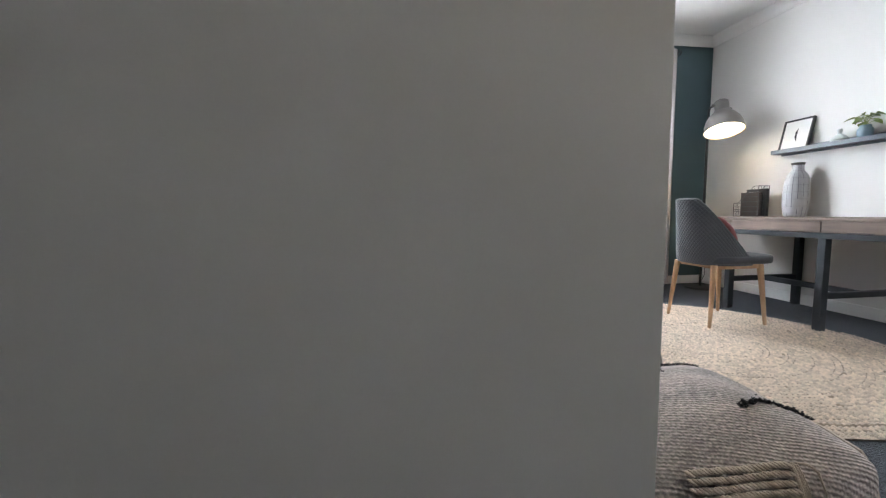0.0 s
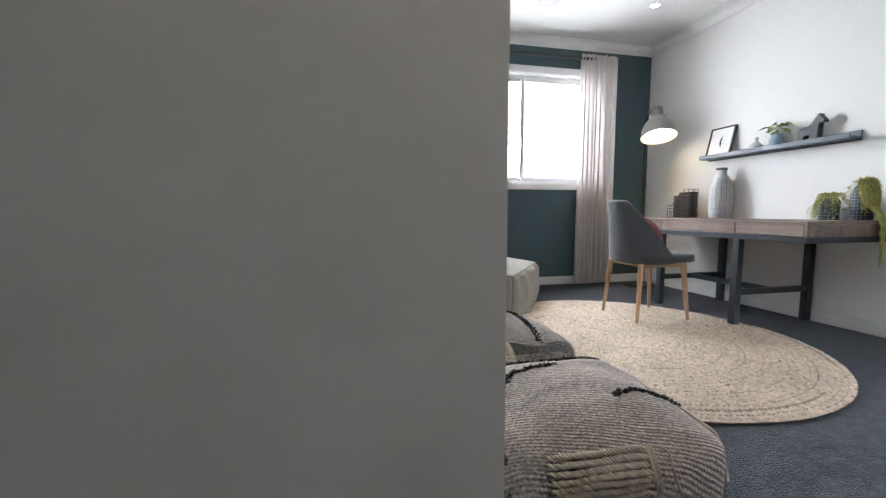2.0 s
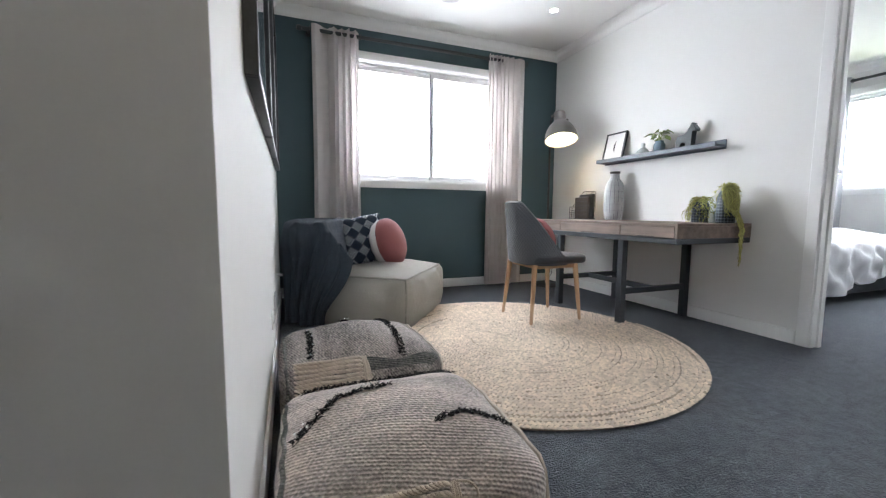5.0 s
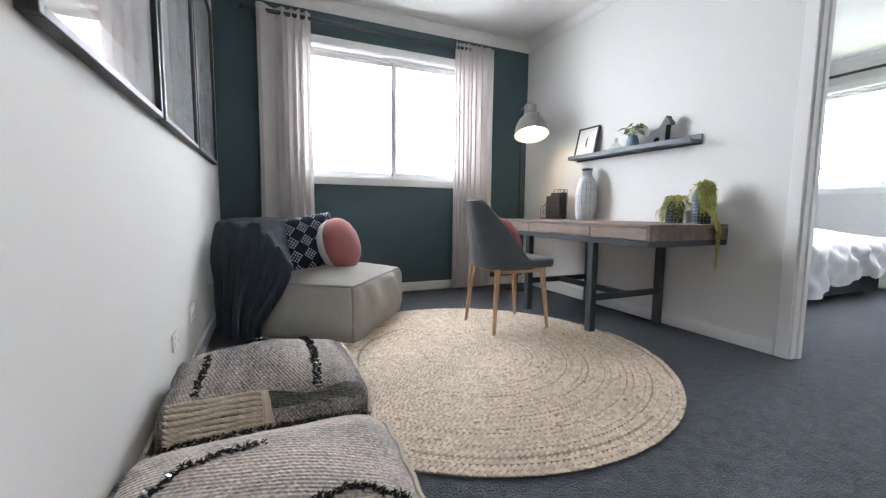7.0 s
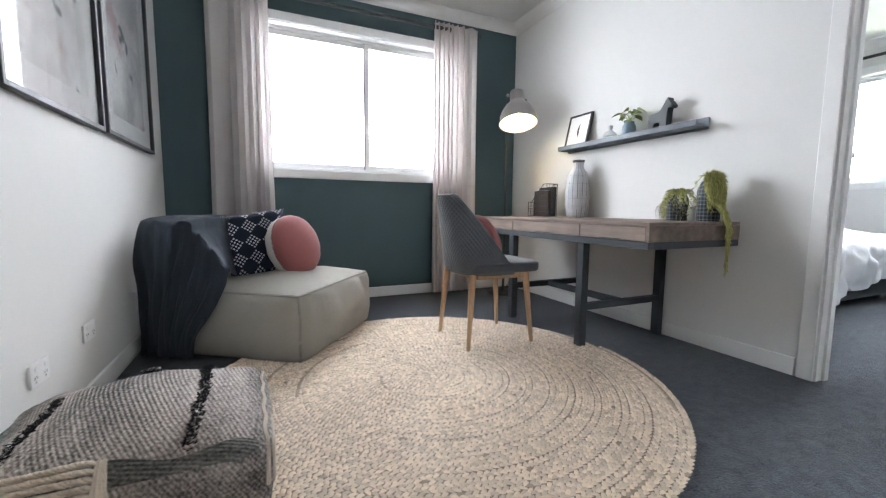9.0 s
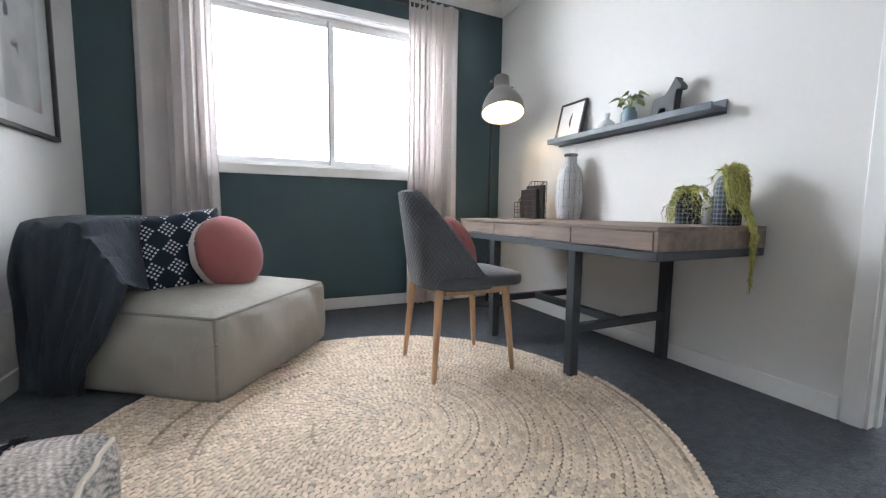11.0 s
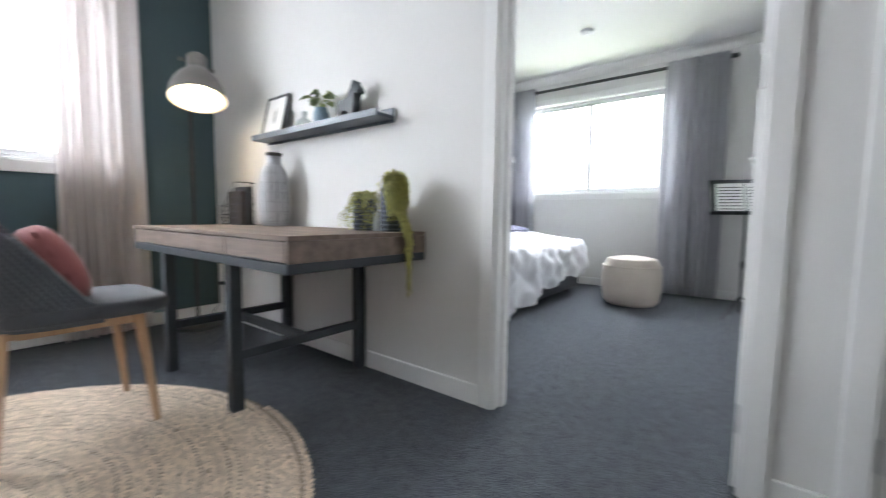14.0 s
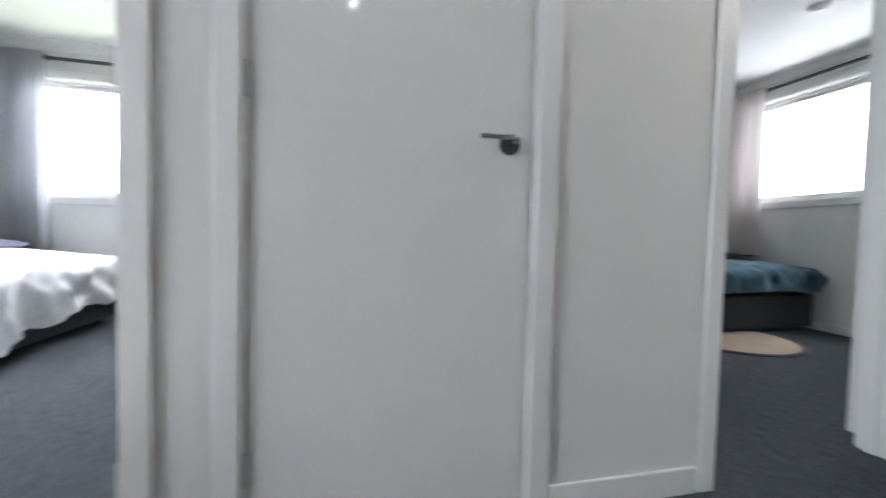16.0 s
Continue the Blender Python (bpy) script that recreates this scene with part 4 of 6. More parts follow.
# ---- study: rug ----
def braided_rug(cx, cy, radius):
    root = thing("rug", pose(cx, cy, 0), "round natural jute rug of spiral braid on the carpet", "rug")
    part("backing", lathe(B(), [(0.0, 0.008), (radius - 0.012, 0.008), (radius - 0.008, 0.004), (radius - 0.010, 0.0005)], 96), JUTE_BASE, root)
    rnd = random.Random(7)
    pale, dark = ([], []), ([], [])
    pitch, step = 0.0265, 0.0225
    unit = [(-0.5, 0, 0.0), (-0.22, -0.5, 0.15), (-0.22, 0.5, 0.15), (0.0, 0.0, 1.0), (0.24, -0.42, 0.35), (0.24, 0.42, 0.35), (0.5, 0, 0.1)]
    tris = [(0, 1, 3), (0, 3, 2), (1, 4, 3), (2, 3, 5), (3, 4, 6), (3, 6, 5)]
    th = 2.0
    while True:
        r = pitch * th / (2 * math.pi)
        if r > radius - 0.012:
            break
        turn_no = th / (2 * math.pi)
        part_turn = turn_no % 1.0
        ring = random.Random(int(turn_no) * 7 + 3)
        streak = ring.random() < 0.11 and r > 0.2 and (part_turn - ring.random()) % 1.0 < ring.uniform(0.05, 0.2)
        wob = 0.0018 * math.sin(th * 3.1) + 0.0022 * math.sin(th * 0.73 + 1)
        for s in (-1, 1):
            rr = r + s * pitch * 0.235 + wob + rnd.uniform(-0.0012, 0.0012)
            a = th + (step / 2 / max(r, 0.02)) * (0.5 if s > 0 else 0.0)
            turn = a + math.pi / 2 - s * radians(33) + rnd.uniform(-0.12, 0.12)
            ca, sa = math.cos(turn), math.sin(turn)
            ln, wd, ht = 0.0295 * rnd.uniform(0.9, 1.12), 0.0150 * rnd.uniform(0.9, 1.15), 0.0100 * rnd.uniform(0.7, 1.3)
            verts, faces = dark if (streak and s > 0) or rnd.random() < 0.007 else pale
            o = len(verts)
            x0, y0 = rr * math.cos(a), rr * math.sin(a)
            for ux, uy, uz in unit:
                px, py = ux * ln, uy * wd
                verts.append((x0 + px * ca - py * sa, y0 + px * sa + py * ca, 0.0075 + uz * ht))
            faces.extend([(o + i, o + j, o + k) for i, j, k in tris])
        th += step / max(r, 0.02)
    for (verts, faces), mat, lb in ((pale, JUTE, "plaited natural jute strands"), (dark, JUTE_DARK, "darker jute strands in the braid")):
        me = bpy.data.meshes.new("braid")
        me.from_pydata(verts, [], faces)
        for p in me.polygons:
            p.use_smooth = True
        me.materials.append(mat)
        ob = new("braid", me)
        ob.parent = root
        tagged(ob, lb, kind="stuff")
    return root


braided_rug(2.105, 2.195, 1.072)


# ---- study: desk ----
def desk():
    root = thing("desk", pose(0, 0, 0), "weathered timber desk with three drawers on a charcoal metal frame", "desk")
    x0, x1, y0, y1 = 3.05, 3.765, 1.815, 3.43
    n = 5
    for k in range(n):
        a, b = x0 + (x1 - x0) * k / n, x0 + (x1 - x0) * (k + 1) / n
        part("plank", boxed(a + 0.0006, b - 0.0006, y0, y1, 0.742, 0.76, 0.0025), DESKWOOD, root)
    part("side_panel", boxed(x0 + 0.004, x1, y0 + 0.001, y0 + 0.020, 0.664, 0.7415, 0.002), DESKWOOD, root)
    part("side_panel", boxed(x0 + 0.004, x1, y1 - 0.020, y1 - 0.001, 0.664, 0.7415, 0.002), DESKWOOD, root)
    part("back_panel", boxed(x1 - 0.02, x1 - 0.001, y0 + 0.0205, y1 - 0.0205, 0.664, 0.7415), DESKWOOD, root)
    part("base_panel", boxed(x0 + 0.02, x1 - 0.021, y0 + 0.021, y1 - 0.021, 0.664, 0.674), DESKWOOD, root)
    for a, b in ((y0 + 0.0225, 2.275), (2.281, 2.964), (2.970, y1 - 0.0225)):
        dr = part("drawer", boxed(x0 + 0.003, x0 + 0.019, a, b, 0.667, 0.7385, 0.002), DESKWOOD, root)
        # black strip on the face stands for the shade inside a finger groove
        part("groove_shade", boxed(x0 + 0.001, x0 + 0.0032, (a + b) / 2 - 0.07, (a + b) / 2 + 0.07, 0.6675, 0.672), BLACK, dr)
    fr = B()
    box(fr, x0 + 0.002, x0 + 0.042, y0 + 0.002, y1 - 0.002, 0.627, 0.6635, 0.003)
    box(fr, x1 - 0.042, x1 - 0.002, y0 + 0.002, y1 - 0.002, 0.627, 0.6635, 0.003)
    box(fr, x0 + 0.042, x1 - 0.042, y0 + 0.002, y0 + 0.042, 0.627, 0.6635, 0.003)
    box(fr, x0 + 0.042, x1 - 0.042, y1 - 0.042, y1 - 0.002, 0.627, 0.6635, 0.003)
    part("frame", fr, STEEL, root)
    for y in (2.265, 2.98):
        for x in (x0 + 0.027, x1 - 0.027):
            part("leg", boxed(x - 0.025, x + 0.025, y - 0.025, y + 0.025, 0.0, 0.627, 0.004), STEEL, root)
        part("stretcher", boxed(x0 + 0.052, x1 - 0.052, y - 0.02, y + 0.02, 0.225, 0.265, 0.003), STEEL, root)
    part("stretcher", boxed((x0 + x1) / 2 - 0.02, (x0 + x1) / 2 + 0.02, 2.285, 2.96, 0.225, 0.265, 0.003), STEEL, root)
    return root


desk()


# ---- study: chair ----
def dining_chair():
    root = thing("chair", pose(2.627, 2.630, 0.010), "charcoal quilted upholstered chair with pale oak legs at the desk", "chair")
    part("seat", soft_box(B(), -0.19, 0.278, -0.218, 0.218, 0.432, 0.502, 12, 7.0, 0.10), CHAIRCLOTH, root)

    def section(phi):
        """Plan of the shell round the back of the seat."""
        c, s = math.cos(phi), math.sin(phi)
        p = 2.8
        k = (abs(c) ** p + abs(s) ** p) ** (-1 / p)
        return -c * k, s * k

    def shell(off):
        def fn(u, v):
            phi = radians(-110 + 220 * u)
            cx, cy = section(phi)
            f = abs(u - 0.5) * 2
            run = min(1, max(0, (cx * 0.245 + 0.212) / 0.265))
            top = 0.886 - 0.376 * run ** 0.85 - 0.020 * (f ** 2)
            z = 0.428 + (top - 0.428) * v
            hgt = (z - 0.43) / 0.47
            wid = 0.232 - 0.078 * max(0, hgt) ** 1.1 - off
            dep = 0.245 - off
            x = cx * dep - 0.012 - 0.060 * max(0, hgt) * max(0, -cx) ** 2 + 0.02 * (1 - v) * (-cx)
            bottom = 0.022 * (1 - min(1, v * 6)) ** 2
            return (x * (1 - bottom * 2), cy * wid * (1 - bottom * 2), z)
        return fn
    bm = B()
    nu, nv = 44, 14
    outer, inner = shell(0.0), shell(0.042)
    go = [[bm.verts.new(outer(i / nu, j / nv)) for j in range(nv + 1)] for i in range(nu + 1)]
    gi = [[bm.verts.new(inner(i / nu, j / nv)) for j in range(nv + 1)] for i in range(nu + 1)]
    for i in range(nu + 1):
        ridge = (Vector(outer(i / nu, 1)) + Vector(inner(i / nu, 1))) / 2 + Vector((0, 0, 0.012))
        go[i].append(bm.verts.new(ridge))
    for i in range(nu):
        for j in range(nv + 1):
            bm.faces.new((go[i][j], go[i + 1][j], go[i + 1][j + 1], go[i][j + 1]))
        for j in range(nv):
            bm.faces.new((gi[i][j], gi[i][j + 1], gi[i + 1][j + 1], gi[i + 1][j]))
        bm.faces.new((go[i][nv + 1], go[i + 1][nv + 1], gi[i + 1][nv], gi[i][nv]))
        bm.faces.new((go[i][0], gi[i][0], gi[i + 1][0], go[i + 1][0]))
    for i in (0, nu):
        for j in range(nv):
            bm.faces.new((go[i][j], go[i][j + 1], gi[i][j + 1], gi[i][j]))
        bm.faces.new((go[i][nv], go[i][nv + 1], gi[i][nv]))
    part("backrest", bm, QUILT, root, "quilted charcoal back", sharp=60)
    rail = B()
    for q in (-1, 1):
        box(rail, -0.15, 0.195, q * 0.172 - 0.010, q * 0.172 + 0.010, 0.402, 0.433, 0.003)
    box(rail, 0.180, 0.202, -0.16, 0.16, 0.402, 0.433, 0.003)
    box(rail, -0.165, -0.143, -0.16, 0.16, 0.402, 0.433, 0.003)
    part("seat_rail", rail, OAK, root)
    for sx in (-1, 1):
        for sy in (-1, 1):
            bm = B()
            rod(bm, (sx * 0.218, sy * 0.202, 0.0), (sx * 0.180, sy * 0.172, 0.432), 0.0115, 0.021, seg=14)
            part("leg", bm, OAK, root)
    return root


dining_chair()


def round_cushion(name, m, r, t, label, rear=None):
    """A round stuffed cushion: velvet front, fleece back, seam between; its axis is local x."""
    root = thing(name, m, label, "cushion", group="cushions")
    for s, mat, nm in ((1, PINK, "velvet_front"), (-1, rear or FLEECE, "back_cover")):
        prof = [(r * math.sin(radians(90 * k / 9)), s * t * math.cos(radians(90 * k / 9)) ** 0.75) for k in range(10)]
        bm = lathe(B(), prof, 36)
        for v in bm.verts:
            a = math.atan2(v.co.y, v.co.x)
            q = math.hypot(v.co.x, v.co.y) / r
            v.co.z += s * 0.004 * q * math.sin(a * 11 + 2 * q) * (1 - abs(v.co.z) / t)
            v.co *= 1 + 0.012 * noise.noise(v.co * 9)
            v.co = Vector((v.co.z, v.co.y, v.co.x))
        part(nm, bm, mat, root)
    return root


round_cushion("cushion", pose(2.602, 2.630, 0.632, 0, -24, 0), 0.158, 0.076, "round pink velvet cushion leaning on the chair back", PINK)


# ---- study: lounge seat ----
def lounge():
    ang = math.degrees(math.atan2(-0.586, 0.81))
    root = thing("lounge_chair", pose(1.525, 2.60, 0, 0, 0, ang), "low pale grey linen lounge seat with piped seams by the wall", "lounge chair")
    # local: +x out of the front, so the seat lies at negative x; +y along the width
    w = 0.91
    seat = (-0.91, 0.008, -0.008, w + 0.004, -0.004, 0.368, 16.0, 0.010, 1.3, 8.0)
    back = (-0.90, -0.64, 0.01, w - 0.01, 0.325, 0.735, 8.0, 0.012, 4.1, 6.0)
    bm = soft_box(B(), *seat[:6], 30, seat[6], 0.045, *seat[7:])
    for v in bm.verts:
        # a stuffed top that swells away from its seams, and slack, puckered front and sides
        a, b = (v.co.x + 0.45) / 0.46, (v.co.y - w / 2) / (w / 2)
        inner = max(0, 1 - abs(a) ** 3) * max(0, 1 - abs(b) ** 3)
        if v.co.z > 0.30:
            v.co.z += 0.052 * inner + 0.012 * noise.noise(v.co * 5) * inner
        up = v.co.z / 0.37
        if v.co.x > -0.05 and 0.05 < up < 0.95:
            v.co.x += 0.034 * math.sin(math.pi * up) * (1 - b ** 4) + 0.016 * math.sin(v.co.y * 26 + 2 * math.sin(v.co.y * 7)) * up ** 1.5 * (1 - b ** 6)
        if v.co.y < 0.05 and 0.05 < up < 0.95:
            v.co.y -= 0.022 * math.sin(math.pi * up) * (1 - min(1, abs(a)) ** 4)
    part("seat_block", bm, LINEN, root)
    part("back_block", soft_box(B(), *back[:6], 18, back[6], 0.07, *back[7:]), LINEN, root)

    def line(dims, a, b, n=22, grow=1.004):
        a, b = Vector(a), Vector(b)
        pts = [soft_point(a.lerp(b, k / n), *dims, grow=grow) for k in range(n + 1)]
        part("piping", tube(B(), pts, 0.0088, 6), PIPING, root, "linen seam piping, coloured darker for its shadow")
    line(seat, (1, -1, 1), (1, 1, 1))
    line(seat, (1, -1, 1), (-0.4, -1, 1))
    line(seat, (1, 1, 1), (-0.4, 1, 1))
    line(seat, (1, -1, 1), (1, -1, -0.94))
    line(seat, (1, 1, 1), (1, 1, -0.94))
    line(back, (1, -1, 1), (1, 1, 1))
    line(back, (1, 1, 1), (1, 1, -0.6))
    return root, ang


sofa, SANG = lounge()
SOFA = pose(1.525, 2.60, 0, 0, 0, SANG)


def throw_blanket():
    root = thing("throw_blanket", SOFA.copy(), "dark navy knitted throw draped over the lounge seat's back", "throw blanket")

    def top(u, k):
        """Over the back block: from its rear edge, across the top and down its front."""
        s = 0.66 * u
        if s < 0.30:
            return -0.93 + s, 0.750 - 0.10 * max(0, 0.05 - s)
        d = s - 0.30
        return -0.625 + 0.10 * d + 0.56 * d * k * k, 0.750 - d * (1 - 0.32 * k * k)

    def fn(u, v):
        # u: from the rear to the front edge, v: along the top, then down the near side to the carpet
        n1 = noise.noise(Vector((u * 3, v * 3, 0)))
        wave = math.sin(u * 30 + 5.0 * v + 2.5 * n1) + 0.55 * math.sin(u * 61 - 7 * v + 3 * n1)
        if v < 0.38:
            k = v / 0.38
            x, z = top(u, k)
            crown = 0.5 + 0.5 * math.sin(k * 9 + 4 * u + 3 * n1)
            return (x, 0.43 - 0.455 * k, z + 0.006 * wave * k + 0.012 * crown * (1 - u) - 0.022 * max(0, k - 0.7) / 0.3)
        k = (v - 0.38) / 0.62
        x0, z0 = top(u, 1.0)
        z0 -= 0.022
        x1 = -0.895 + 0.31 * u
        e = k * k * (3 - 2 * k)
        x = x0 + (x1 - x0) * e + 0.012 * math.sin(math.pi * min(1, k * 1.3)) * u
        low = 0.016 + 0.012 * math.sin(u * 9)
        z = z0 + (low - z0) * k
        y = -0.025 - 0.046 * math.sin(min(1, k * 2.6) * 1.57) - 0.012 * k + (0.004 + 0.012 * k) * wave
        return (x, min(y, -0.035 - 0.02 * min(1, k * 4)) if k > 0.06 else y, max(z, 0.014))
    part("cloth", sheet(B(), fn, 84, 56, 0.008), NAVY, root)
    for k in range(4):
        bm = B()
        pts = []
        for j in range(60):
            p = Vector(fn(0.52 + 0.045 * k, j / 59 * 0.9))
            pts.append(p + Vector((0, -0.003, 0.003)))
        part("rib", tube(bm, pts, 0.005, 5), NAVY, root)
    part("label_tag", boxed(-0.945, -0.905, -0.100, -0.096, 0.36, 0.378, 0.001), PAPER, root, "small white sewn tag")
    return root


throw_blanket()


def square_cushion(name, m, s, t, material, label):
    root = thing(name, m, label, "cushion", group="cushions")
    n = 22
    bm = B()
    for side in (-1, 1):
        def fn(u, v, side=side):
            y, z = 2 * u - 1, 2 * v - 1
            pinch = 1 - 0.07 * (1 - abs(y) ** 2) * abs(z) ** 3 - 0.07 * (1 - abs(z) ** 2) * abs(y) ** 3
            d = ((1 - y ** 4) * (1 - z ** 4)) ** 0.55
            return (side * (t * d + 0.002), y * s * pinch * (1 - 0.0 * d), z * s * pinch + 0.004 * math.sin(5 * y))
        sheet(bm, fn, n, n)
    bmesh.ops.remove_doubles(bm, verts=bm.verts[:], dist=0.0045)
    part("cover", bm, material, root)
    return root


sc = square_cushion("cushion", SOFA @ pose(-0.505, 0.380, 0.598, 9, -20, -42), 0.205, 0.070, DOTS, "square navy cushion with white woven diamond dots")
round_cushion("cushion", SOFA @ pose(-0.335, 0.490, 0.572, 0, -17, -4), 0.200, 0.118, "round pink velvet cushion with white fleece back on the lounge")


# ---- study: poufs ----
def tuft_strip(root, pts, rnd, width=0.022, sequins=0):
    """A ragged ridge of short wool ends along points on the pouf."""
    bm = B()
    for p, q in zip(pts, pts[1:]):
        p, q = Vector(p), Vector(q)
        n = max(3, int((q - p).length / 0.0011))
        for k in range(n):
            c = p.lerp(q, k / n) + Vector((rnd.uniform(-1, 1) * width * 0.5, rnd.uniform(-1, 1) * width * 0.5, 0))
            d = Vector((rnd.uniform(-1, 1), rnd.uniform(-1, 1), rnd.uniform(0.1, 0.7))).normalized() * rnd.uniform(0.005, 0.010)
            rod(bm, c - d * 0.25, c + d, 0.0020, 0.0012, seg=3)
    part("tuft_strip", bm, TUFT, root, "ragged black wool tufts")
    if sequins:
        bm = B()
        for k in range(sequins):
            a, b = rnd.choice(list(zip(pts, pts[1:])))
            c = Vector(a).lerp(Vector(b), rnd.random()) + Vector((rnd.uniform(-0.01, 0.01), rnd.uniform(-0.01, 0.01), 0.012))
            t = Euler((rnd.uniform(-0.8, 0.8), rnd.uniform(-0.8, 0.8), 0)).to_matrix()
            vs = [bm.verts.new(c + t @ Vector((0.0036 * math.cos(i * 1.047), 0.0036 * math.sin(i * 1.047), 0))) for i in range(6)]
            bm.faces.new(vs)
        part("sequins", bm, SEQUIN, root, "small silver sequins")["kind"] = "stuff"


def rope_patch(root, x0, x1, path, pitch, rows, rnd, cord=False):
    """Thick twisted wool ropes sewn side by side down the pouf's edge; path(s): y and z at a length along its section."""
    for k in range(rows):
        y, z = path((k + 0.5) * pitch)
        bm = B()
        r = pitch * 0.5
        n = int((x1 - x0) / 0.0090)
        for i in range(n):
            cx = x0 + (i + 0.5) * (x1 - x0) / n
            vs = bmesh.ops.create_icosphere(bm, subdivisions=2, radius=1)["verts"]
            t = Euler((0, radians(30), 0)).to_matrix()
            for v in vs:
                v.co = t @ Vector((v.co.x * 0.0140, v.co.y * r * 0.85, v.co.z * r * 0.52)) + Vector((cx, y - 0.004 + 0.0012 * math.sin(i * 1.7 + k), z + 0.004 + 0.0015 * math.sin(i * 0.35 + k)))
        part("rope", bm, ROPE, root)
    bm = B()
    for i in range(9):
        pts = []
        for j in range(9):
            y, z = path(pitch * (0.2 + rows * j / 8))
            pts.append((x1 + 0.004 + 0.0045 * i * (0.4 + 0.6 * j / 8) + rnd.uniform(-1, 1) * 0.0015, y - 0.006 + 0.0015 * rnd.uniform(-1, 1), z + 0.003))
        tube(bm, pts, 0.0028, 5)
    part("fringe", bm, ROPE, root, "cream wool fringe")
    if cord:
        pts = []
        for j in range(15):
            y, z = path(pitch * (0.3 + 1.15 * rows * (j / 14) ** 1.5))
            pts.append((x1 + 0.02 + 0.085 * (j / 14) ** 0.7 + 0.01 * math.sin(j * 0.7), y - 0.008, z + 0.004))
        part("loose_cord", tube(B(), pts, 0.0026, 6), ROPE, root, "loose cream wool cord")


def pouf(m, sx, sy, h, dome, material, seed, strips, patch, band, label):
    """A floor pouf of woven kilim, a square block with a swelling top; sx and sy are half sizes, h the height of its edge."""
    rnd = random.Random(seed)
    root = thing("pouf", m, label, "pouf", group="woven poufs")
    p = 7.5

    def swell(x, y):
        a, b = min(1, abs(x) / sx), min(1, abs(y) / sy)
        return dome * (1 - a ** 2.2) * (1 - b ** 2.2)
    bm = soft_box(B(), -sx, sx, -sy, sy, 0.0, h, 26, p, 0.03, 0.0, seed)
    for v in bm.verts:
        f = max(0.0, v.co.z / h)
        v.co.z += swell(v.co.x, v.co.y) * min(1, f ** 3) * (1 if v.co.z > h * 0.4 else 0)
        v.co += v.co.normalized() * 0.011 * noise.noise(v.co * 6.5 + Vector((seed, seed, 0)))
        # slack cloth gathers a little down the sides
        if 0.02 < f < 0.9:
            v.co.xy *= 1 + 0.008 * math.sin(v.co.x * 37 + v.co.y * 41 + seed)
    part("cover", bm, material, root)

    def top(x, y):
        a, b = min(1, abs(x) / sx), min(1, abs(y) / sy)
        k = max(0.0, 1 - a ** p - b ** p) ** (1 / p)
        v = Vector((x, y, h / 2 + h / 2 * k * (1 + 0.03 * (1 - a * a) * (1 - b * b)) + swell(x, y)))
        return v.z + v.normalized().z * 0.011 * noise.noise(v * 6.5 + Vector((seed, seed, 0))) + 0.003

    for pts, seq, wide in strips:
        line = []
        for (xa, ya), (xb, yb) in zip(pts, pts[1:]):
            for k in range(8):
                x, y = xa + (xb - xa) * k / 8, ya + (yb - ya) * k / 8
                w = 0.004 * math.sin(k * 1.7 + seed + 9 * xa)
                line.append((x + w, y + w, top(x + w, y + w)))
        line.append((*pts[-1], top(*pts[-1])))
        tuft_strip(root, line, rnd, wide, sequins=seq)

    # the cover's section through the front edge, as lengths from the top down
    sect = []
    for k in range(60):
        y = -sy * (0.80 + 0.19 * k / 59)
        sect.append(Vector((0, y - 0.004, top(0.5 * (patch[0] + patch[1]), y))))
    zf = sect[-1].z
    sect += [Vector((0, -sy * 1.0 - 0.012, zf - (zf - 0.01) * k / 30)) for k in range(1, 31)]
    run = [0.0]
    for a, b in zip(sect, sect[1:]):
        run.append(run[-1] + (b - a).length)

    def path(d):
        d += patch[2]
        for a, b, r0, r1 in zip(sect, sect[1:], run, run[1:]):
            if r0 <= d <= r1:
                q = a.lerp(b, (d - r0) / max(1e-6, r1 - r0))
                return q.y, q.z
        return sect[-1].y, sect[-1].z
    rope_patch(root, patch[0], patch[1], path, patch[3], patch[4], rnd, patch[5])
    part("side_panel", soft_box(B(), sx - 0.03, sx + 0.012, -sy * 0.62, sy * 0.05, 0.05, h * 0.80, 8, 5.0, 0.05, 0.006, seed), ROPE, root, "pale wool side panel")
    # rolled seams along the edges of the top
    for sgn in (-1, 1):
        seam = []
        for j in range(25):
            y = sy * (-0.92 + 1.84 * j / 24)
            x = sgn * sx * 0.955
            seam.append((x + 0.003 * math.sin(j * 1.3), y, top(x, y) + 0.001))
        part("seam", tube(B(), seam, 0.0065, 6), ROPE if sgn > 0 else KILIM_DARK, root, "rolled stitched seam")
    if band is None:
        return root

    def strip(u, v):
        x, y = sx * (band[0] + (band[1] - band[0]) * u), -sy * (0.975 - band[2] * v * (0.75 + 0.25 * math.sin(7 * u + seed)))
        return x, y, top(x, y) + 0.0015
    part("dark_band", sheet(B(), strip, 30, 6), KILIM_DARK, root, "dark woven band along the edge")
    return root


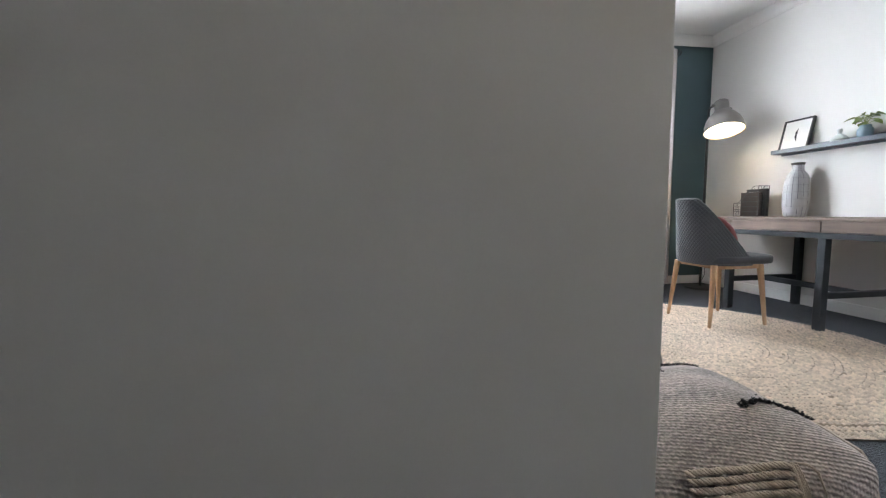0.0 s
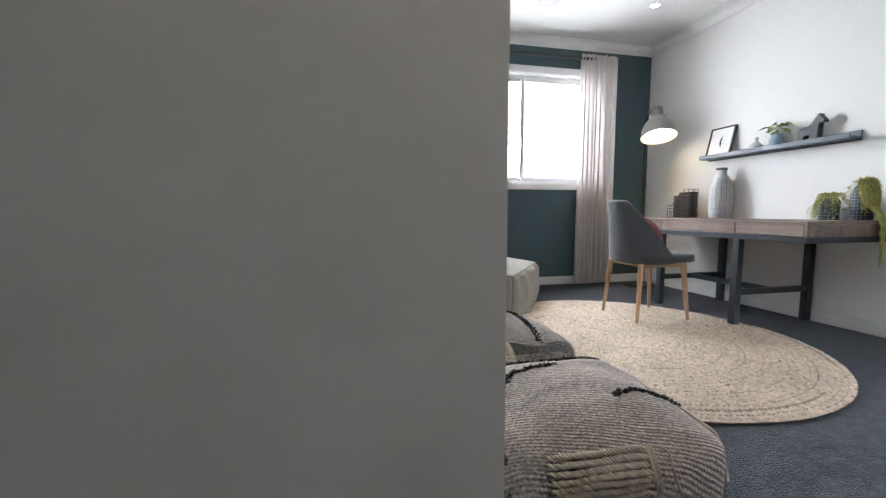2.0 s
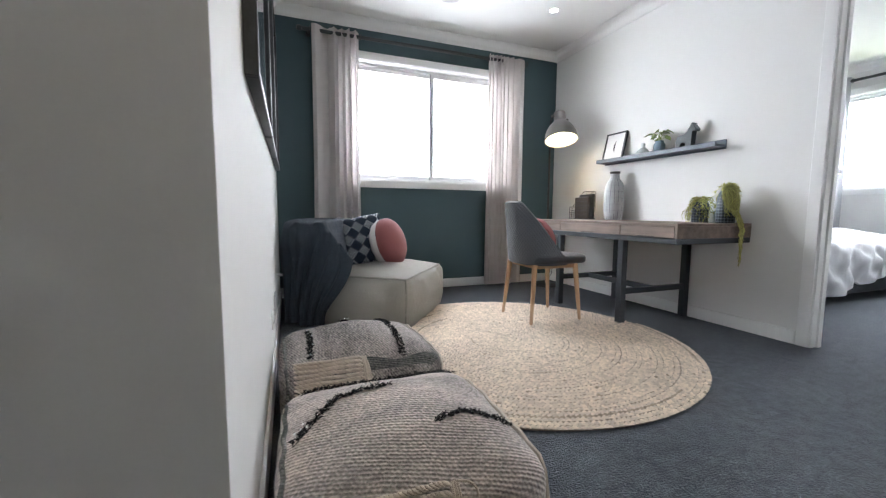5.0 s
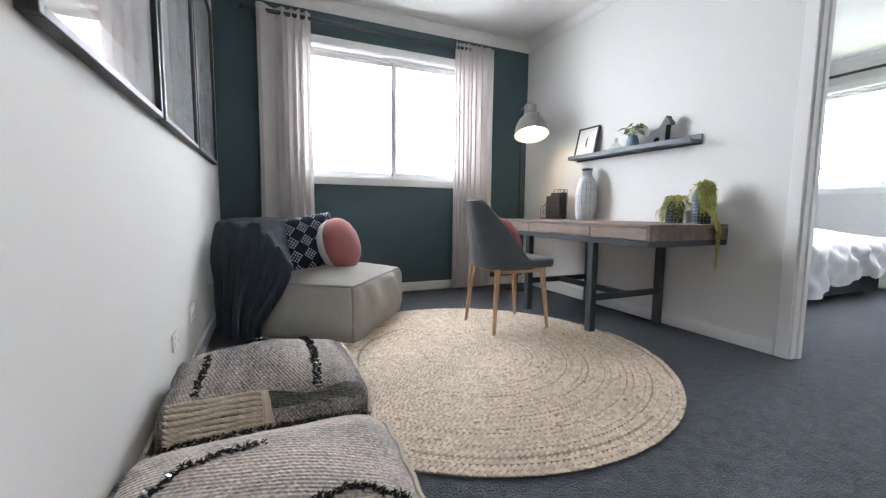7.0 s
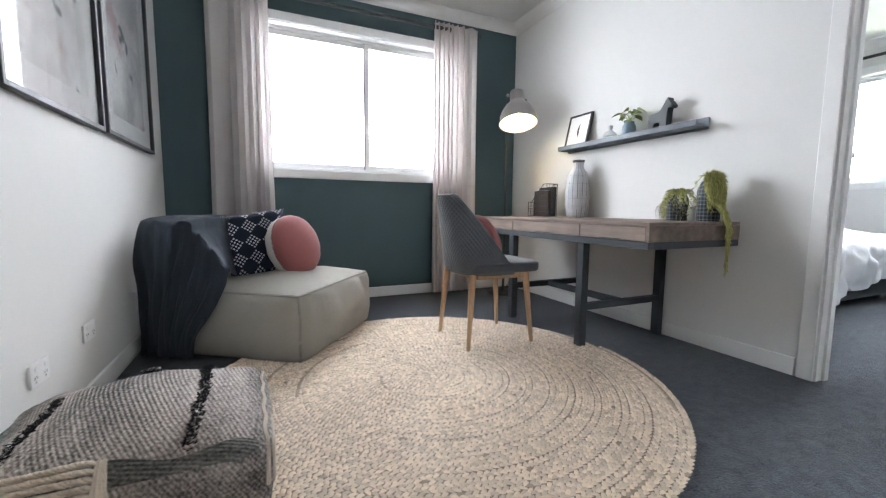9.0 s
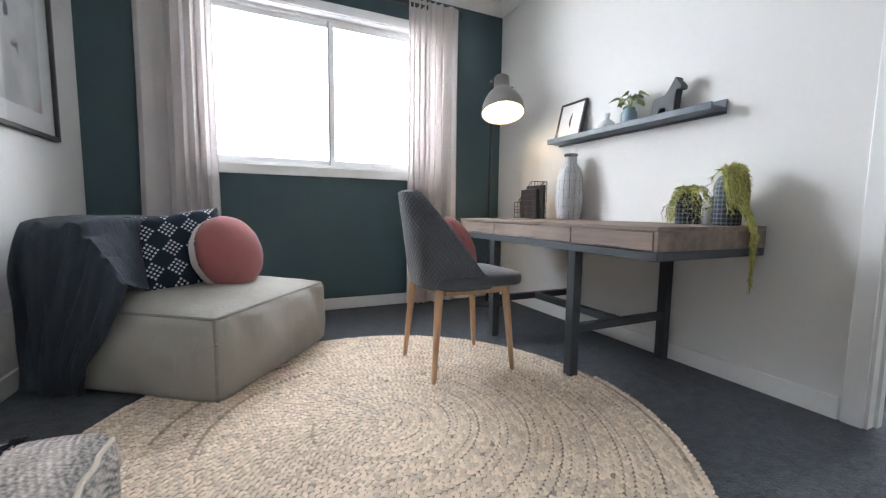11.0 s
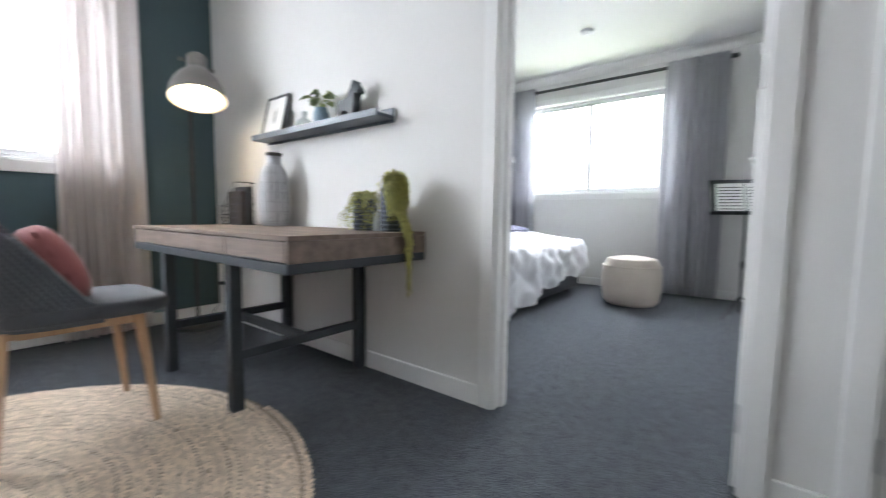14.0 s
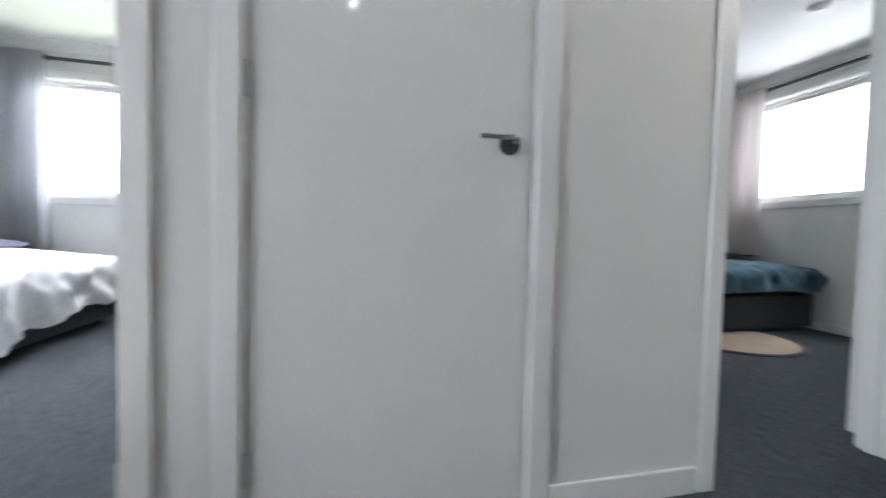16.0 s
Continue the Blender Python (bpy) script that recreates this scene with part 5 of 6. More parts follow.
pouf(pose(1.050, 1.03, 0, 0, 0, -1), 0.303, 0.294, 0.262, 0.062, KILIM_X, 3,
     [([(-0.25, 0.235), (0.0, 0.262), (0.25, 0.245)], 0, 0.024), ([(-0.272, -0.04), (-0.155, 0.072), (-0.01, 0.085)], 26, 0.018), ([(0.06, -0.125), (0.15, -0.095), (0.262, -0.135)], 4, 0.016)],
     (-0.205, 0.035, 0.035, 0.0170, 12, True), None, "grey woven kilim pouf with black tufts and cream rope")
pouf(pose(1.055, 1.775, 0, 0, 0, 2), 0.313, 0.300, 0.245, 0.068, KILIM_Y, 8,
     [([(-0.215, -0.21), (-0.20, -0.04), (-0.20, 0.10)], 12, 0.018), ([(-0.04, 0.20), (0.0, 0.23)], 24, 0.020), ([(0.135, -0.255), (0.15, -0.03), (0.135, 0.225)], 4, 0.026)],
     (-0.272, -0.035, 0.0, 0.0165, 10, False), (-0.06, 0.90, 0.14), "grey woven kilim pouf with dark tuft strips and cream rope")


# ---- study: floor lamp ----
def floor_lamp():
    root = thing("floor_lamp", pose(LAMP.x, LAMP.y, 0), "grey metal industrial floor lamp, lit, in the corner", "floor lamp")
    part("base", lathe(B(), [(0.0, 0.026), (0.13, 0.026), (0.148, 0.020), (0.152, 0.004), (0.150, 0.0), (0.0, 0.0)], 40), BLACK, root, at=pose(0.02, 0.19, 0))
    part("pole", rod(B(), (0.02, 0.19, 0.024), (0.02, 0.19, 1.80), 0.0115, seg=14), BLACK, root)
    bm = B()
    tube(bm, [(0.02, 0.19, 1.79), (0.02, 0.185, 1.835), (0.015, 0.16, 1.855), (0.005, 0.055, 1.858)], 0.010, 8)
    part("arm", bm, BLACK, root)
    tilt = pose(0, 0, 1.777, -17, 7, 0)
    outer = [(r * 0.9, z * 0.93) for r, z in [(0.0, 0.118), (0.058, 0.117), (0.067, 0.108), (0.068, 0.018), (0.076, 0.0), (0.092, -0.018), (0.130, -0.060), (0.158, -0.105), (0.176, -0.155), (0.184, -0.215), (0.188, -0.222)]]
    shade = part("shade", lathe(B(), outer + [(r - 0.004, z - 0.001) for r, z in outer[::-1][:8]], 44), SHADE, root, "grey enamel bell shade", at=tilt)
    inner = [(r - 0.0055, z - 0.002) for r, z in outer[3:]]
    part("liner", lathe(B(), [(0.0, -0.004)] + inner, 44), SHADE_IN, shade, "white enamel lining")
    part("rim", lathe(B(), [(0.165, -0.199), (0.171, -0.203), (0.171, -0.212), (0.165, -0.212), (0.163, -0.205)], 44), SHADE, shade)
    part("bulb", lathe(B(), [(0.0, -0.168), (0.030, -0.160), (0.046, -0.130), (0.044, -0.100), (0.022, -0.055), (0.018, -0.01), (0.0, -0.008)], 24), BULB, shade, "lit globe bulb")
    for s in (-1, 1):
        bm = B()
        rod(bm, (s * 0.071, 0, 0.045), (s * 0.092, 0, 0.045), 0.006, seg=10)
        rod(bm, (s * 0.090, 0, 0.045), (s * 0.104, 0, 0.045), 0.013, seg=12)
        part("knob", bm, SHADE, shade)
    bm = B()
    tube(bm, [(0.02, 0.21, 0.05), (0.05, 0.28, 0.008), (0.16, 0.36, 0.006), (0.255, 0.40, 0.10), (0.262, 0.41, 0.28)], 0.003, 6)
    part("cord", bm, BLACK, root, "thin black cord")
    return root


floor_lamp()


def power_point(m, label, plug=False):
    """A double power point; its face looks along local +x."""
    root = thing("power_point", m, label, "power point", group="power points")
    part("plate", boxed(0.0, 0.009, -0.058, 0.058, -0.037, 0.037, 0.003), PLASTIC, root)
    for s in (-1, 1):
        part("switch", boxed(0.009, 0.012, s * 0.030 - 0.006, s * 0.030 + 0.006, 0.012, 0.026, 0.001), PLASTIC, root)
        bm = B()
        box(bm, 0.0085, 0.0095, s * 0.030 - 0.009, s * 0.030 - 0.006, -0.012, -0.003)
        box(bm, 0.0085, 0.0095, s * 0.030 + 0.006, s * 0.030 + 0.009, -0.012, -0.003)
        box(bm, 0.0085, 0.0095, s * 0.030 - 0.0015, s * 0.030 + 0.0015, -0.024, -0.015)
        part("socket", bm, BLACK, root)
    if plug:
        bm = B()
        rod(bm, (0.010, 0.030, -0.012), (0.045, 0.030, -0.012), 0.017, 0.012, seg=12)
        part("plug", bm, BLACK, root, "black plug")
    return root


power_point(pose(XL + 0.001, 2.13, 0.285), "white plastic power point on the wall above the skirting")
power_point(pose(XL + 0.001, 2.53, 0.305), "white plastic power point on the wall above the skirting")
power_point(pose(XR - 0.001, 3.985, 0.285, 0, 0, 180), "white plastic power point with a black plug behind the desk", True)


# ---- study: pictures on the wall ----
def picture(y0, y1, z0, z1, seed, label):
    cy, cz = (y0 + y1) / 2, (z0 + z1) / 2
    root = thing("picture", pose(XL + 0.001, cy, cz), label, "picture", group="framed prints")
    hy, hz, t, d = (y1 - y0) / 2, (z1 - z0) / 2, 0.020, 0.034
    for s in (-1, 1):
        lo, hi = sorted((s * hy, s * (hy - t)))
        part("frame_side", boxed(0.0, d, lo, hi, -hz, hz, 0.002), BLACK, root)
        lo, hi = sorted((s * hz, s * (hz - t)))
        part("frame_side", boxed(0.0, d, -hy + t, hy - t, lo, hi, 0.002), BLACK, root)
    part("print", boxed(0.004, 0.014, -hy + t, hy - t, -hz + t, hz - t), art_material("abstract_print", seed), root, "abstract grey and blush print on white")
    pane = part("glass", boxed(0.022, 0.024, -hy + t, hy - t, -hz + t, hz - t), PICGLASS, root, "reflective picture glass")
    pane.visible_shadow = False
    return root


def picture_glass():
    m, n, l, b = nodes_of("picture_glass")
    b.inputs["Base Color"].default_value = (1, 1, 1, 1)
    b.inputs["Transmission Weight"].default_value = 1.0
    b.inputs["Roughness"].default_value, b.inputs["IOR"].default_value = 0.02, 1.45
    return m


PICGLASS = picture_glass()
picture(1.13, 1.985, 1.150, 2.25, 1.0, "large black framed abstract print with glass on the wall")
picture(2.025, 2.80, 1.152, 2.25, 2.4, "large black framed abstract print with glass on the wall")
picture(2.85, 3.68, 1.156, 2.25, 3.9, "large black framed abstract print with glass on the wall")


# ---- study: ledge shelf and its things ----
SH_Z = 1.326
sh = thing("picture_ledge", pose(XR, 2.621, SH_Z), "blue-grey painted narrow picture ledge on the wall", "shelf")
part("back_board", boxed(-0.014, -0.001, -0.591, 0.591, -0.030, 0.040, 0.002), SHELF, sh)
part("shelf_board", boxed(-0.112, -0.0145, -0.591, 0.591, -0.018, 0.0, 0.002), SHELF, sh)
part("front_lip", boxed(-0.126, -0.1125, -0.591, 0.591, -0.018, 0.016, 0.002), SHELF, sh)


def photo_frame():
    root = thing("photo_frame", pose(XR - 0.070, 3.068, SH_Z + 0.0005, 0, 13, 0), "small black framed feather print leaning on the ledge", "photo frame")
    hy, h, t = 0.125, 0.275, 0.014
    for s in (-1, 1):
        lo, hi = sorted((s * hy, s * (hy - t)))
        part("frame_side", boxed(-0.010, 0.016, lo, hi, 0.004, h, 0.002), BLACK, root)
    part("frame_side", boxed(-0.010, 0.016, -hy + t, hy - t, 0.004, 0.004 + t, 0.002), BLACK, root)
    part("frame_side", boxed(-0.010, 0.016, -hy + t, hy - t, h - t, h, 0.002), BLACK, root)
    pr = part("print", boxed(-0.002, 0.010, -hy + t, hy - t, 0.004 + t, h - t), PAPER, root, "white paper mount")
    bm = B()
    pts = [(-0.004, 0.012 * math.sin(k * 0.35) - 0.012, 0.08 + 0.115 * k / 9) for k in range(10)]
    tube(bm, pts, lambda u: 0.001 + 0.010 * math.sin(math.pi * min(1, u * 1.02)) ** 1.2, 6)
    for v in bm.verts:
        v.co.x = -0.004 + (v.co.x + 0.004) * 0.1
    part("feather", bm, INK, pr, "dark feather print")


photo_frame()
bt = thing("bud_vase", pose(XR - 0.062, 2.715, SH_Z + 0.0003) @ Matrix.Scale(1.25, 4), "small pale celadon bud vase on the ledge", "vase")
part("body", lathe(B(), [(0.0, 0.0), (0.030, 0.0), (0.042, 0.012), (0.044, 0.026), (0.030, 0.045), (0.012, 0.058), (0.010, 0.066), (0.015, 0.080), (0.012, 0.088), (0.0, 0.089)], 28), WHITEPOT, bt)


def leaf_mesh(l, w, bend=0.25, seg=6):
    """A broad leaf from its stalk along +x, folded a little along the midrib."""
    bm = B()

    def fn(u, v):
        s = 2 * v - 1
        half = w * math.sin(math.pi * min(1, u ** 0.75)) ** 0.8
        return (l * u, s * half, 0.18 * abs(s) * half * 2 - bend * l * u * u)
    return sheet(bm, fn, seg, 4)


def shelf_plant():
    root = thing("potted_plant", pose(XR - 0.063, 2.548, SH_Z + 0.0003), "small green leafy plant in a pale blue pot on the ledge", "potted plant")
    part("pot", lathe(B(), [(0.0, 0.0), (0.034, 0.0), (0.038, 0.006), (0.046, 0.045), (0.044, 0.075), (0.033, 0.092), (0.033, 0.104), (0.028, 0.104), (0.027, 0.085), (0.0, 0.083)], 28), BLUEPOT, root, "pale blue glazed pot")
    rnd = random.Random(5)
    for k in range(13):
        a = k * 2.4 + rnd.uniform(-0.3, 0.3)
        reach, up = rnd.uniform(0.015, 0.062), rnd.uniform(0.125, 0.180)
        ex, ey = reach * math.cos(a) * 0.62, reach * math.sin(a)
        bm = B()
        tube(bm, [(0, 0, 0.085), (ex * 0.45, ey * 0.45, 0.085 + (up - 0.085) * 0.7), (ex, ey, up)], 0.0016, 5)
        st = part("stem", bm, LEAF, root)
        part("leaf", leaf_mesh(rnd.uniform(0.055, 0.075), rnd.uniform(0.027, 0.037)), LEAF, root, at=pose(ex, ey, up, rnd.uniform(-25, 25), rnd.uniform(-5, 25), math.degrees(a)))


shelf_plant()


def horse_figure():
    """A carved toy horse cut from a thick board: one plain mesh."""
    prof = [(0.0, 0.0), (-0.004, 0.070), (0.004, 0.098), (0.022, 0.110), (0.050, 0.113), (0.082, 0.118), (0.106, 0.136), (0.126, 0.162), (0.142, 0.176), (0.150, 0.196),
            (0.158, 0.197), (0.163, 0.180), (0.178, 0.168), (0.196, 0.146), (0.194, 0.134), (0.182, 0.130), (0.164, 0.132), (0.158, 0.112), (0.154, 0.060), (0.152, 0.0), (0.104, 0.0), (0.102, 0.034),
            (0.092, 0.048), (0.070, 0.052), (0.054, 0.047), (0.046, 0.034), (0.045, 0.0)]
    out = [(x - 0.10, z) for x, z in prof]
    bm = B()
    a = [bm.verts.new((0.026, -x * 0.84, z * 0.98)) for x, z in out]
    b = [bm.verts.new((-0.026, -x * 0.84, z * 0.98)) for x, z in out]
    bm.faces.new(a)
    bm.faces.new(b[::-1])
    for i in range(len(out)):
        j = (i + 1) % len(out)
        bm.faces.new((a[i], b[i], b[j], a[j]))
    bmesh.ops.triangulate(bm, faces=[f for f in bm.faces if len(f.verts) > 4])
    bmesh.ops.bevel(bm, geom=[e for e in bm.edges if len(e.link_faces) == 2 and e.calc_face_angle(0) > 0.9 and abs(e.verts[0].co.x - e.verts[1].co.x) < 1e-4], offset=0.0015, segments=1, affect="EDGES")
    return solid("horse_figurine", bm, HORSE, "charcoal painted wooden horse figurine on the ledge", "figurine", at=pose(XR - 0.062, 2.292, SH_Z + 0.0005))


horse_figure()


# ---- study: things on the desk ----
DZ = 0.7603
vs_ = thing("vase", pose(3.664, 2.972, DZ), "tall grey-white ceramic vase with dark drawn lines on the desk", "vase")
part("body", lathe(B(), [(0.0, 0.0), (0.068, 0.0), (0.076, 0.008), (0.085, 0.050), (0.091, 0.115), (0.091, 0.180), (0.086, 0.260), (0.078, 0.320), (0.067, 0.352), (0.050, 0.375), (0.041, 0.388), (0.040, 0.432)], 44), VASE, vs_)
part("rim", lathe(B(), [(0.0395, 0.430), (0.046, 0.438), (0.047, 0.450), (0.040, 0.452), (0.032, 0.446), (0.030, 0.38), (0.0, 0.37)], 36), DARK_RIM, vs_, "dark glazed rim")


def file_rack():
    root = thing("file_rack", pose(3.60, 3.33, DZ), "black wire desk rack holding two dark books", "desk organiser")
    r = 0.0028
    prof_back, prof_front = 0.275, 0.125
    for sx in (-0.055, 0.055):
        bm = B()
        tube(bm, [(sx, -0.125, 0.003), (sx, 0.125, 0.003)], r, 5)
        tube(bm, [(sx, -0.125, 0.0), (sx, -0.125, prof_back)], r, 5)
        tube(bm, [(sx, 0.125, 0.0), (sx, 0.125, prof_front)], r, 5)
        tube(bm, [(sx, -0.125, prof_back), (sx, -0.080, prof_back), (sx, 0.08, prof_front), (sx, 0.125, prof_front)], r, 5)
        for k in range(1, 6):
            z = k * 0.045
            ye = 0.125 if z < prof_front else -0.08 + 0.16 * (prof_back - z) / (prof_back - prof_front)
            tube(bm, [(sx, -0.125, z), (sx, ye, z)], r * 0.7, 4)
        for k in range(1, 6):
            y = -0.125 + k * 0.042
            ze = prof_back if y < -0.08 else prof_back - (y + 0.08) / 0.16 * (prof_back - prof_front) if y < 0.08 else prof_front
            tube(bm, [(sx, y, 0.003), (sx, y, ze)], r * 0.7, 4)
        part("side_grid", bm, BLACK, root)
    for y, levels in ((-0.125, (0.003, 0.14, prof_back)), (0.125, (0.003, 0.065, prof_front))):
        bm = B()
        for z in levels:
            tube(bm, [(-0.055, y, z), (0.055, y, z)], r, 5)
        for x in (-0.028, 0.0, 0.028):
            tube(bm, [(x, y, 0.003), (x, y, levels[2])], r * 0.7, 4)
        part("end_grid", bm, BLACK, root)
    part("base_wire", tube(B(), [(-0.055, 0.0, 0.003), (0.055, 0.0, 0.003)], r, 5), BLACK, root)
    return root


file_rack()
for x, y, w, h, mat, lb in ((3.590, 3.325, 0.100, 0.215, BOOK_A, "dark brown hardback book standing in the wire rack"), (3.622, 3.295, 0.105, 0.245, BOOK_B, "black hardback book standing in the wire rack")):
    bk = thing("book", pose(x, y, DZ + 0.0055), lb, "book", group="books in the rack")
    part("cover", boxed(-0.013, 0.013, -w, w * 0.9, 0.0, h, 0.002), mat, bk)
    part("pages", boxed(-0.010, 0.010, -w + 0.004, w * 0.9 + 0.0015, 0.003, h + 0.0008), PAPER, bk, "cream page block")


def plaid_pot(name, m, r, h, label):
    root = thing(name, m, label, "potted plant", group="desk plants")
    part("pot", lathe(B(), [(0.0, 0.0), (r * 0.92, 0.0), (r, 0.006), (r, h * 0.72), (r * 0.86, h * 0.9), (r * 0.66, h), (r * 0.60, h), (r * 0.62, h * 0.9), (0.0, h * 0.88)], 36), PLAID, root, "navy plaid glazed pot")
    return root


def strands(name, root, rnd, n, start, fall, material, leafy, spread, flow=None, leaf=0.010, dense=0.010):
    """Trailing stems with small leaves along them; all of them one part."""
    bm = B()
    for k in range(n):
        a = rnd.uniform(0, 2 * math.pi) if flow is None else flow(k, rnd)
        out = rnd.uniform(*spread)
        drop = rnd.uniform(*fall)
        c, s = math.cos(a), math.sin(a)
        pts = []
        m = 10
        for j in range(m + 1):
            t = j / m
            d = out * (1 - (1 - t) ** 2)
            z = start + 0.035 * math.sin(min(1, t * 2.2) * math.pi) - max(0, t - 0.25) ** 1.3 * drop * 1.4
            pts.append(Vector((d * c * 0.8 + 0.006 * math.sin(j + k), d * s + 0.006 * math.cos(j * 1.3 + k), z)))
        pts = [Vector((min(p.x, 0.085), p.y, max(p.z, leafy))) for p in pts]
        tube(bm, pts, 0.0012, 3)
        for p, q in zip(pts, pts[1:]):
            ln = (q - p).length
            for i in range(max(1, int(ln / dense))):
                b = p.lerp(q, rnd.random())
                d = Vector((rnd.uniform(-1, 1), rnd.uniform(-1, 1), rnd.uniform(-0.8, 0.6))).normalized()
                if leaf > 0.02:
                    d = (d * 0.55 + (q - p).normalized()).normalized()
                sd = d.cross(Vector((rnd.uniform(-1, 1), rnd.uniform(-1, 1), rnd.uniform(-1, 1)))).normalized()
                le = leaf * rnd.uniform(0.7, 1.3)
                w = le * (0.085 if leaf > 0.02 else 0.36)
                vs = [bm.verts.new(b), bm.verts.new(b + d * le * 0.5 + sd * w), bm.verts.new(b + d * le), bm.verts.new(b + d * le * 0.5 - sd * w)]
                bm.faces.new(vs)
    ob = part(name, bm, material, root, smooth=False)
    ob["kind"] = "stuff"
    return ob


rnd_a = random.Random(21)
p1 = plaid_pot("potted_plant", pose(3.640, 2.098, DZ), 0.057, 0.150, "trailing small-leaved plant in a navy plaid pot on the desk")
strands("foliage", p1, rnd_a, 84, 0.150, (0.02, 0.19), PEARL, 0.004, (0.04, 0.155), dense=0.0085, leaf=0.0115)
p2 = plaid_pot("potted_plant", pose(3.652, 1.925, DZ), 0.057, 0.225, "long trailing yellow-green plant in a tall plaid pot")
rnd_b = random.Random(22)
strands("foliage", p2, rnd_b, 60, 0.222, (0.04, 0.17), TRAIL, 0.05, (0.035, 0.085), flow=lambda k, g: g.uniform(-2.9, 0.3) if k % 4 else g.uniform(0, 6.28), dense=0.006, leaf=0.030)


def trailing_tail(root):
    """The mane of long thin stems that spills over the pot's side and falls past the desk's end."""
    rnd = random.Random(31)
    bm = B()
    for k in range(150):
        th = radians(rnd.uniform(-165, -48))
        c, sn = math.cos(th), math.sin(th)
        w = rnd.uniform(-1, 1)
        full = k % 4 == 0
        drop = -rnd.uniform(0.10, 0.30) if full else -rnd.uniform(0.0, 0.15)
        way = [Vector((0.015 * w, 0.01 * w, 0.215)), Vector((0.035 * c, 0.035 * sn, rnd.uniform(0.238, 0.262))), Vector((0.072 * c, 0.066 * sn, rnd.uniform(0.19, 0.225))),
               Vector((0.058 * c - 0.022, 0.045 * sn - 0.040, 0.115)), Vector((-0.030 + 0.030 * w, -0.105 + 0.012 * w, rnd.uniform(0.035, 0.06))),
               Vector((-0.030 + 0.026 * w, -0.132 + 0.008 * w, -0.03)), Vector((-0.034 + 0.016 * w, -0.138 + 0.006 * w, min(-0.06, drop)))]
        last = len(way) - 1 if k % 5 < 3 else rnd.choice((2, 3, 4, 5))
        pts = []
        for i in range(last):
            a, b, e, g = way[max(i - 1, 0)], way[i], way[i + 1], way[min(i + 2, len(way) - 1)]
            for j in range(4):
                t = j / 4
                q = 0.5 * (2 * b + (e - a) * t + (2 * a - 5 * b + 4 * e - g) * t * t + (3 * b - a - 3 * e + g) * t ** 3)
                pts.append(q + Vector((0.003 * math.sin(k + 3 * i + j), 0.003 * math.cos(k * 1.7 + i + j), 0)))
        pts.append(way[last])
        tube(bm, pts, 0.0013, 3)
        for p, q in zip(pts, pts[1:]):
            for i in range(2):
                b = p.lerp(q, rnd.random())
                d = ((q - p).normalized() + 0.42 * Vector((rnd.uniform(-1, 1), rnd.uniform(-1, 1), rnd.uniform(-1, 1)))).normalized()
                sd = d.cross(Vector((rnd.uniform(-1, 1), rnd.uniform(-1, 1), 0.1))).normalized()
                le = rnd.uniform(0.018, 0.034)
                bm.faces.new([bm.verts.new(b), bm.verts.new(b + d * le * 0.5 + sd * 0.0020), bm.verts.new(b + d * le), bm.verts.new(b + d * le * 0.5 - sd * 0.0020)])
    ob = part("trailing_tail", bm, TRAIL, root, smooth=False)
    ob["kind"] = "stuff"


trailing_tail(p2)
wc = thing("candle", pose(3.640, 2.012, DZ), "small white ceramic candle holder between the plants", "candle")
part("body", lathe(B(), [(0.0, 0.0), (0.018, 0.0), (0.020, 0.004), (0.020, 0.085), (0.017, 0.087), (0.0, 0.084)], 20), WHITEPOT, wc)


# ---- white bedroom ----
def drape(bm, x0, x1, y0, y1, top, over, seed, nx=56, ny=56, amp=0.02, puff=0.05, low=0.03):
    """A quilt over a mattress: it lies on top and hangs down past the edges. over: overhang at x0, x1, y0, y1."""
    ox0, ox1, oy0, oy1 = over

    def fn(u, v):
        oyv = oy0 * (1.25 - 0.55 * u) + 0.06 * noise.noise(Vector((u * 6, seed, 0)))
        x, y = x0 - ox0 + (x1 - x0 + ox0 + ox1) * u, y0 - oyv + (y1 - y0 + oyv + oy1) * v
        dx = max(0, x0 - x) + max(0, x - x1)
        dy = max(0, y0 - y) + max(0, y - y1)
        cx, cy = min(max(x, x0), x1), min(max(y, y0), y1)
        d = math.hypot(dx, dy)
        n1 = noise.noise(Vector((x * 3.2 + seed, y * 3.2, seed)))
        n2 = noise.noise(Vector((x * 9 + seed, y * 9, seed * 2)))
        z = top + puff * (1 - (2 * (cx - x0) / (x1 - x0) - 1) ** 4) * (1 - (2 * (cy - y0) / (y1 - y0) - 1) ** 4) + amp * n1 + amp * 0.45 * n2
        r = 0.09
        if d > 0:
            if d < r * 1.57:
                bx, bz = r * math.sin(d / r), r * (1 - math.cos(d / r))
            else:
                bx, bz = r, r + (d - r * 1.57)
            wave = (0.05 * noise.noise(Vector((x * 5 + seed, y * 5, 3.0))) + 0.012 * math.sin((x + y) * 19 + 5 * n1)) * min(1, d / 0.2)
            bx += wave + 0.03 * n2
            ux, uy = (x - cx) / d, (y - cy) / d
            return (cx + ux * bx, cy + uy * bx, max(low, z - bz))
        return (x, y, z)
    return sheet(bm, fn, nx, ny, 0.02)


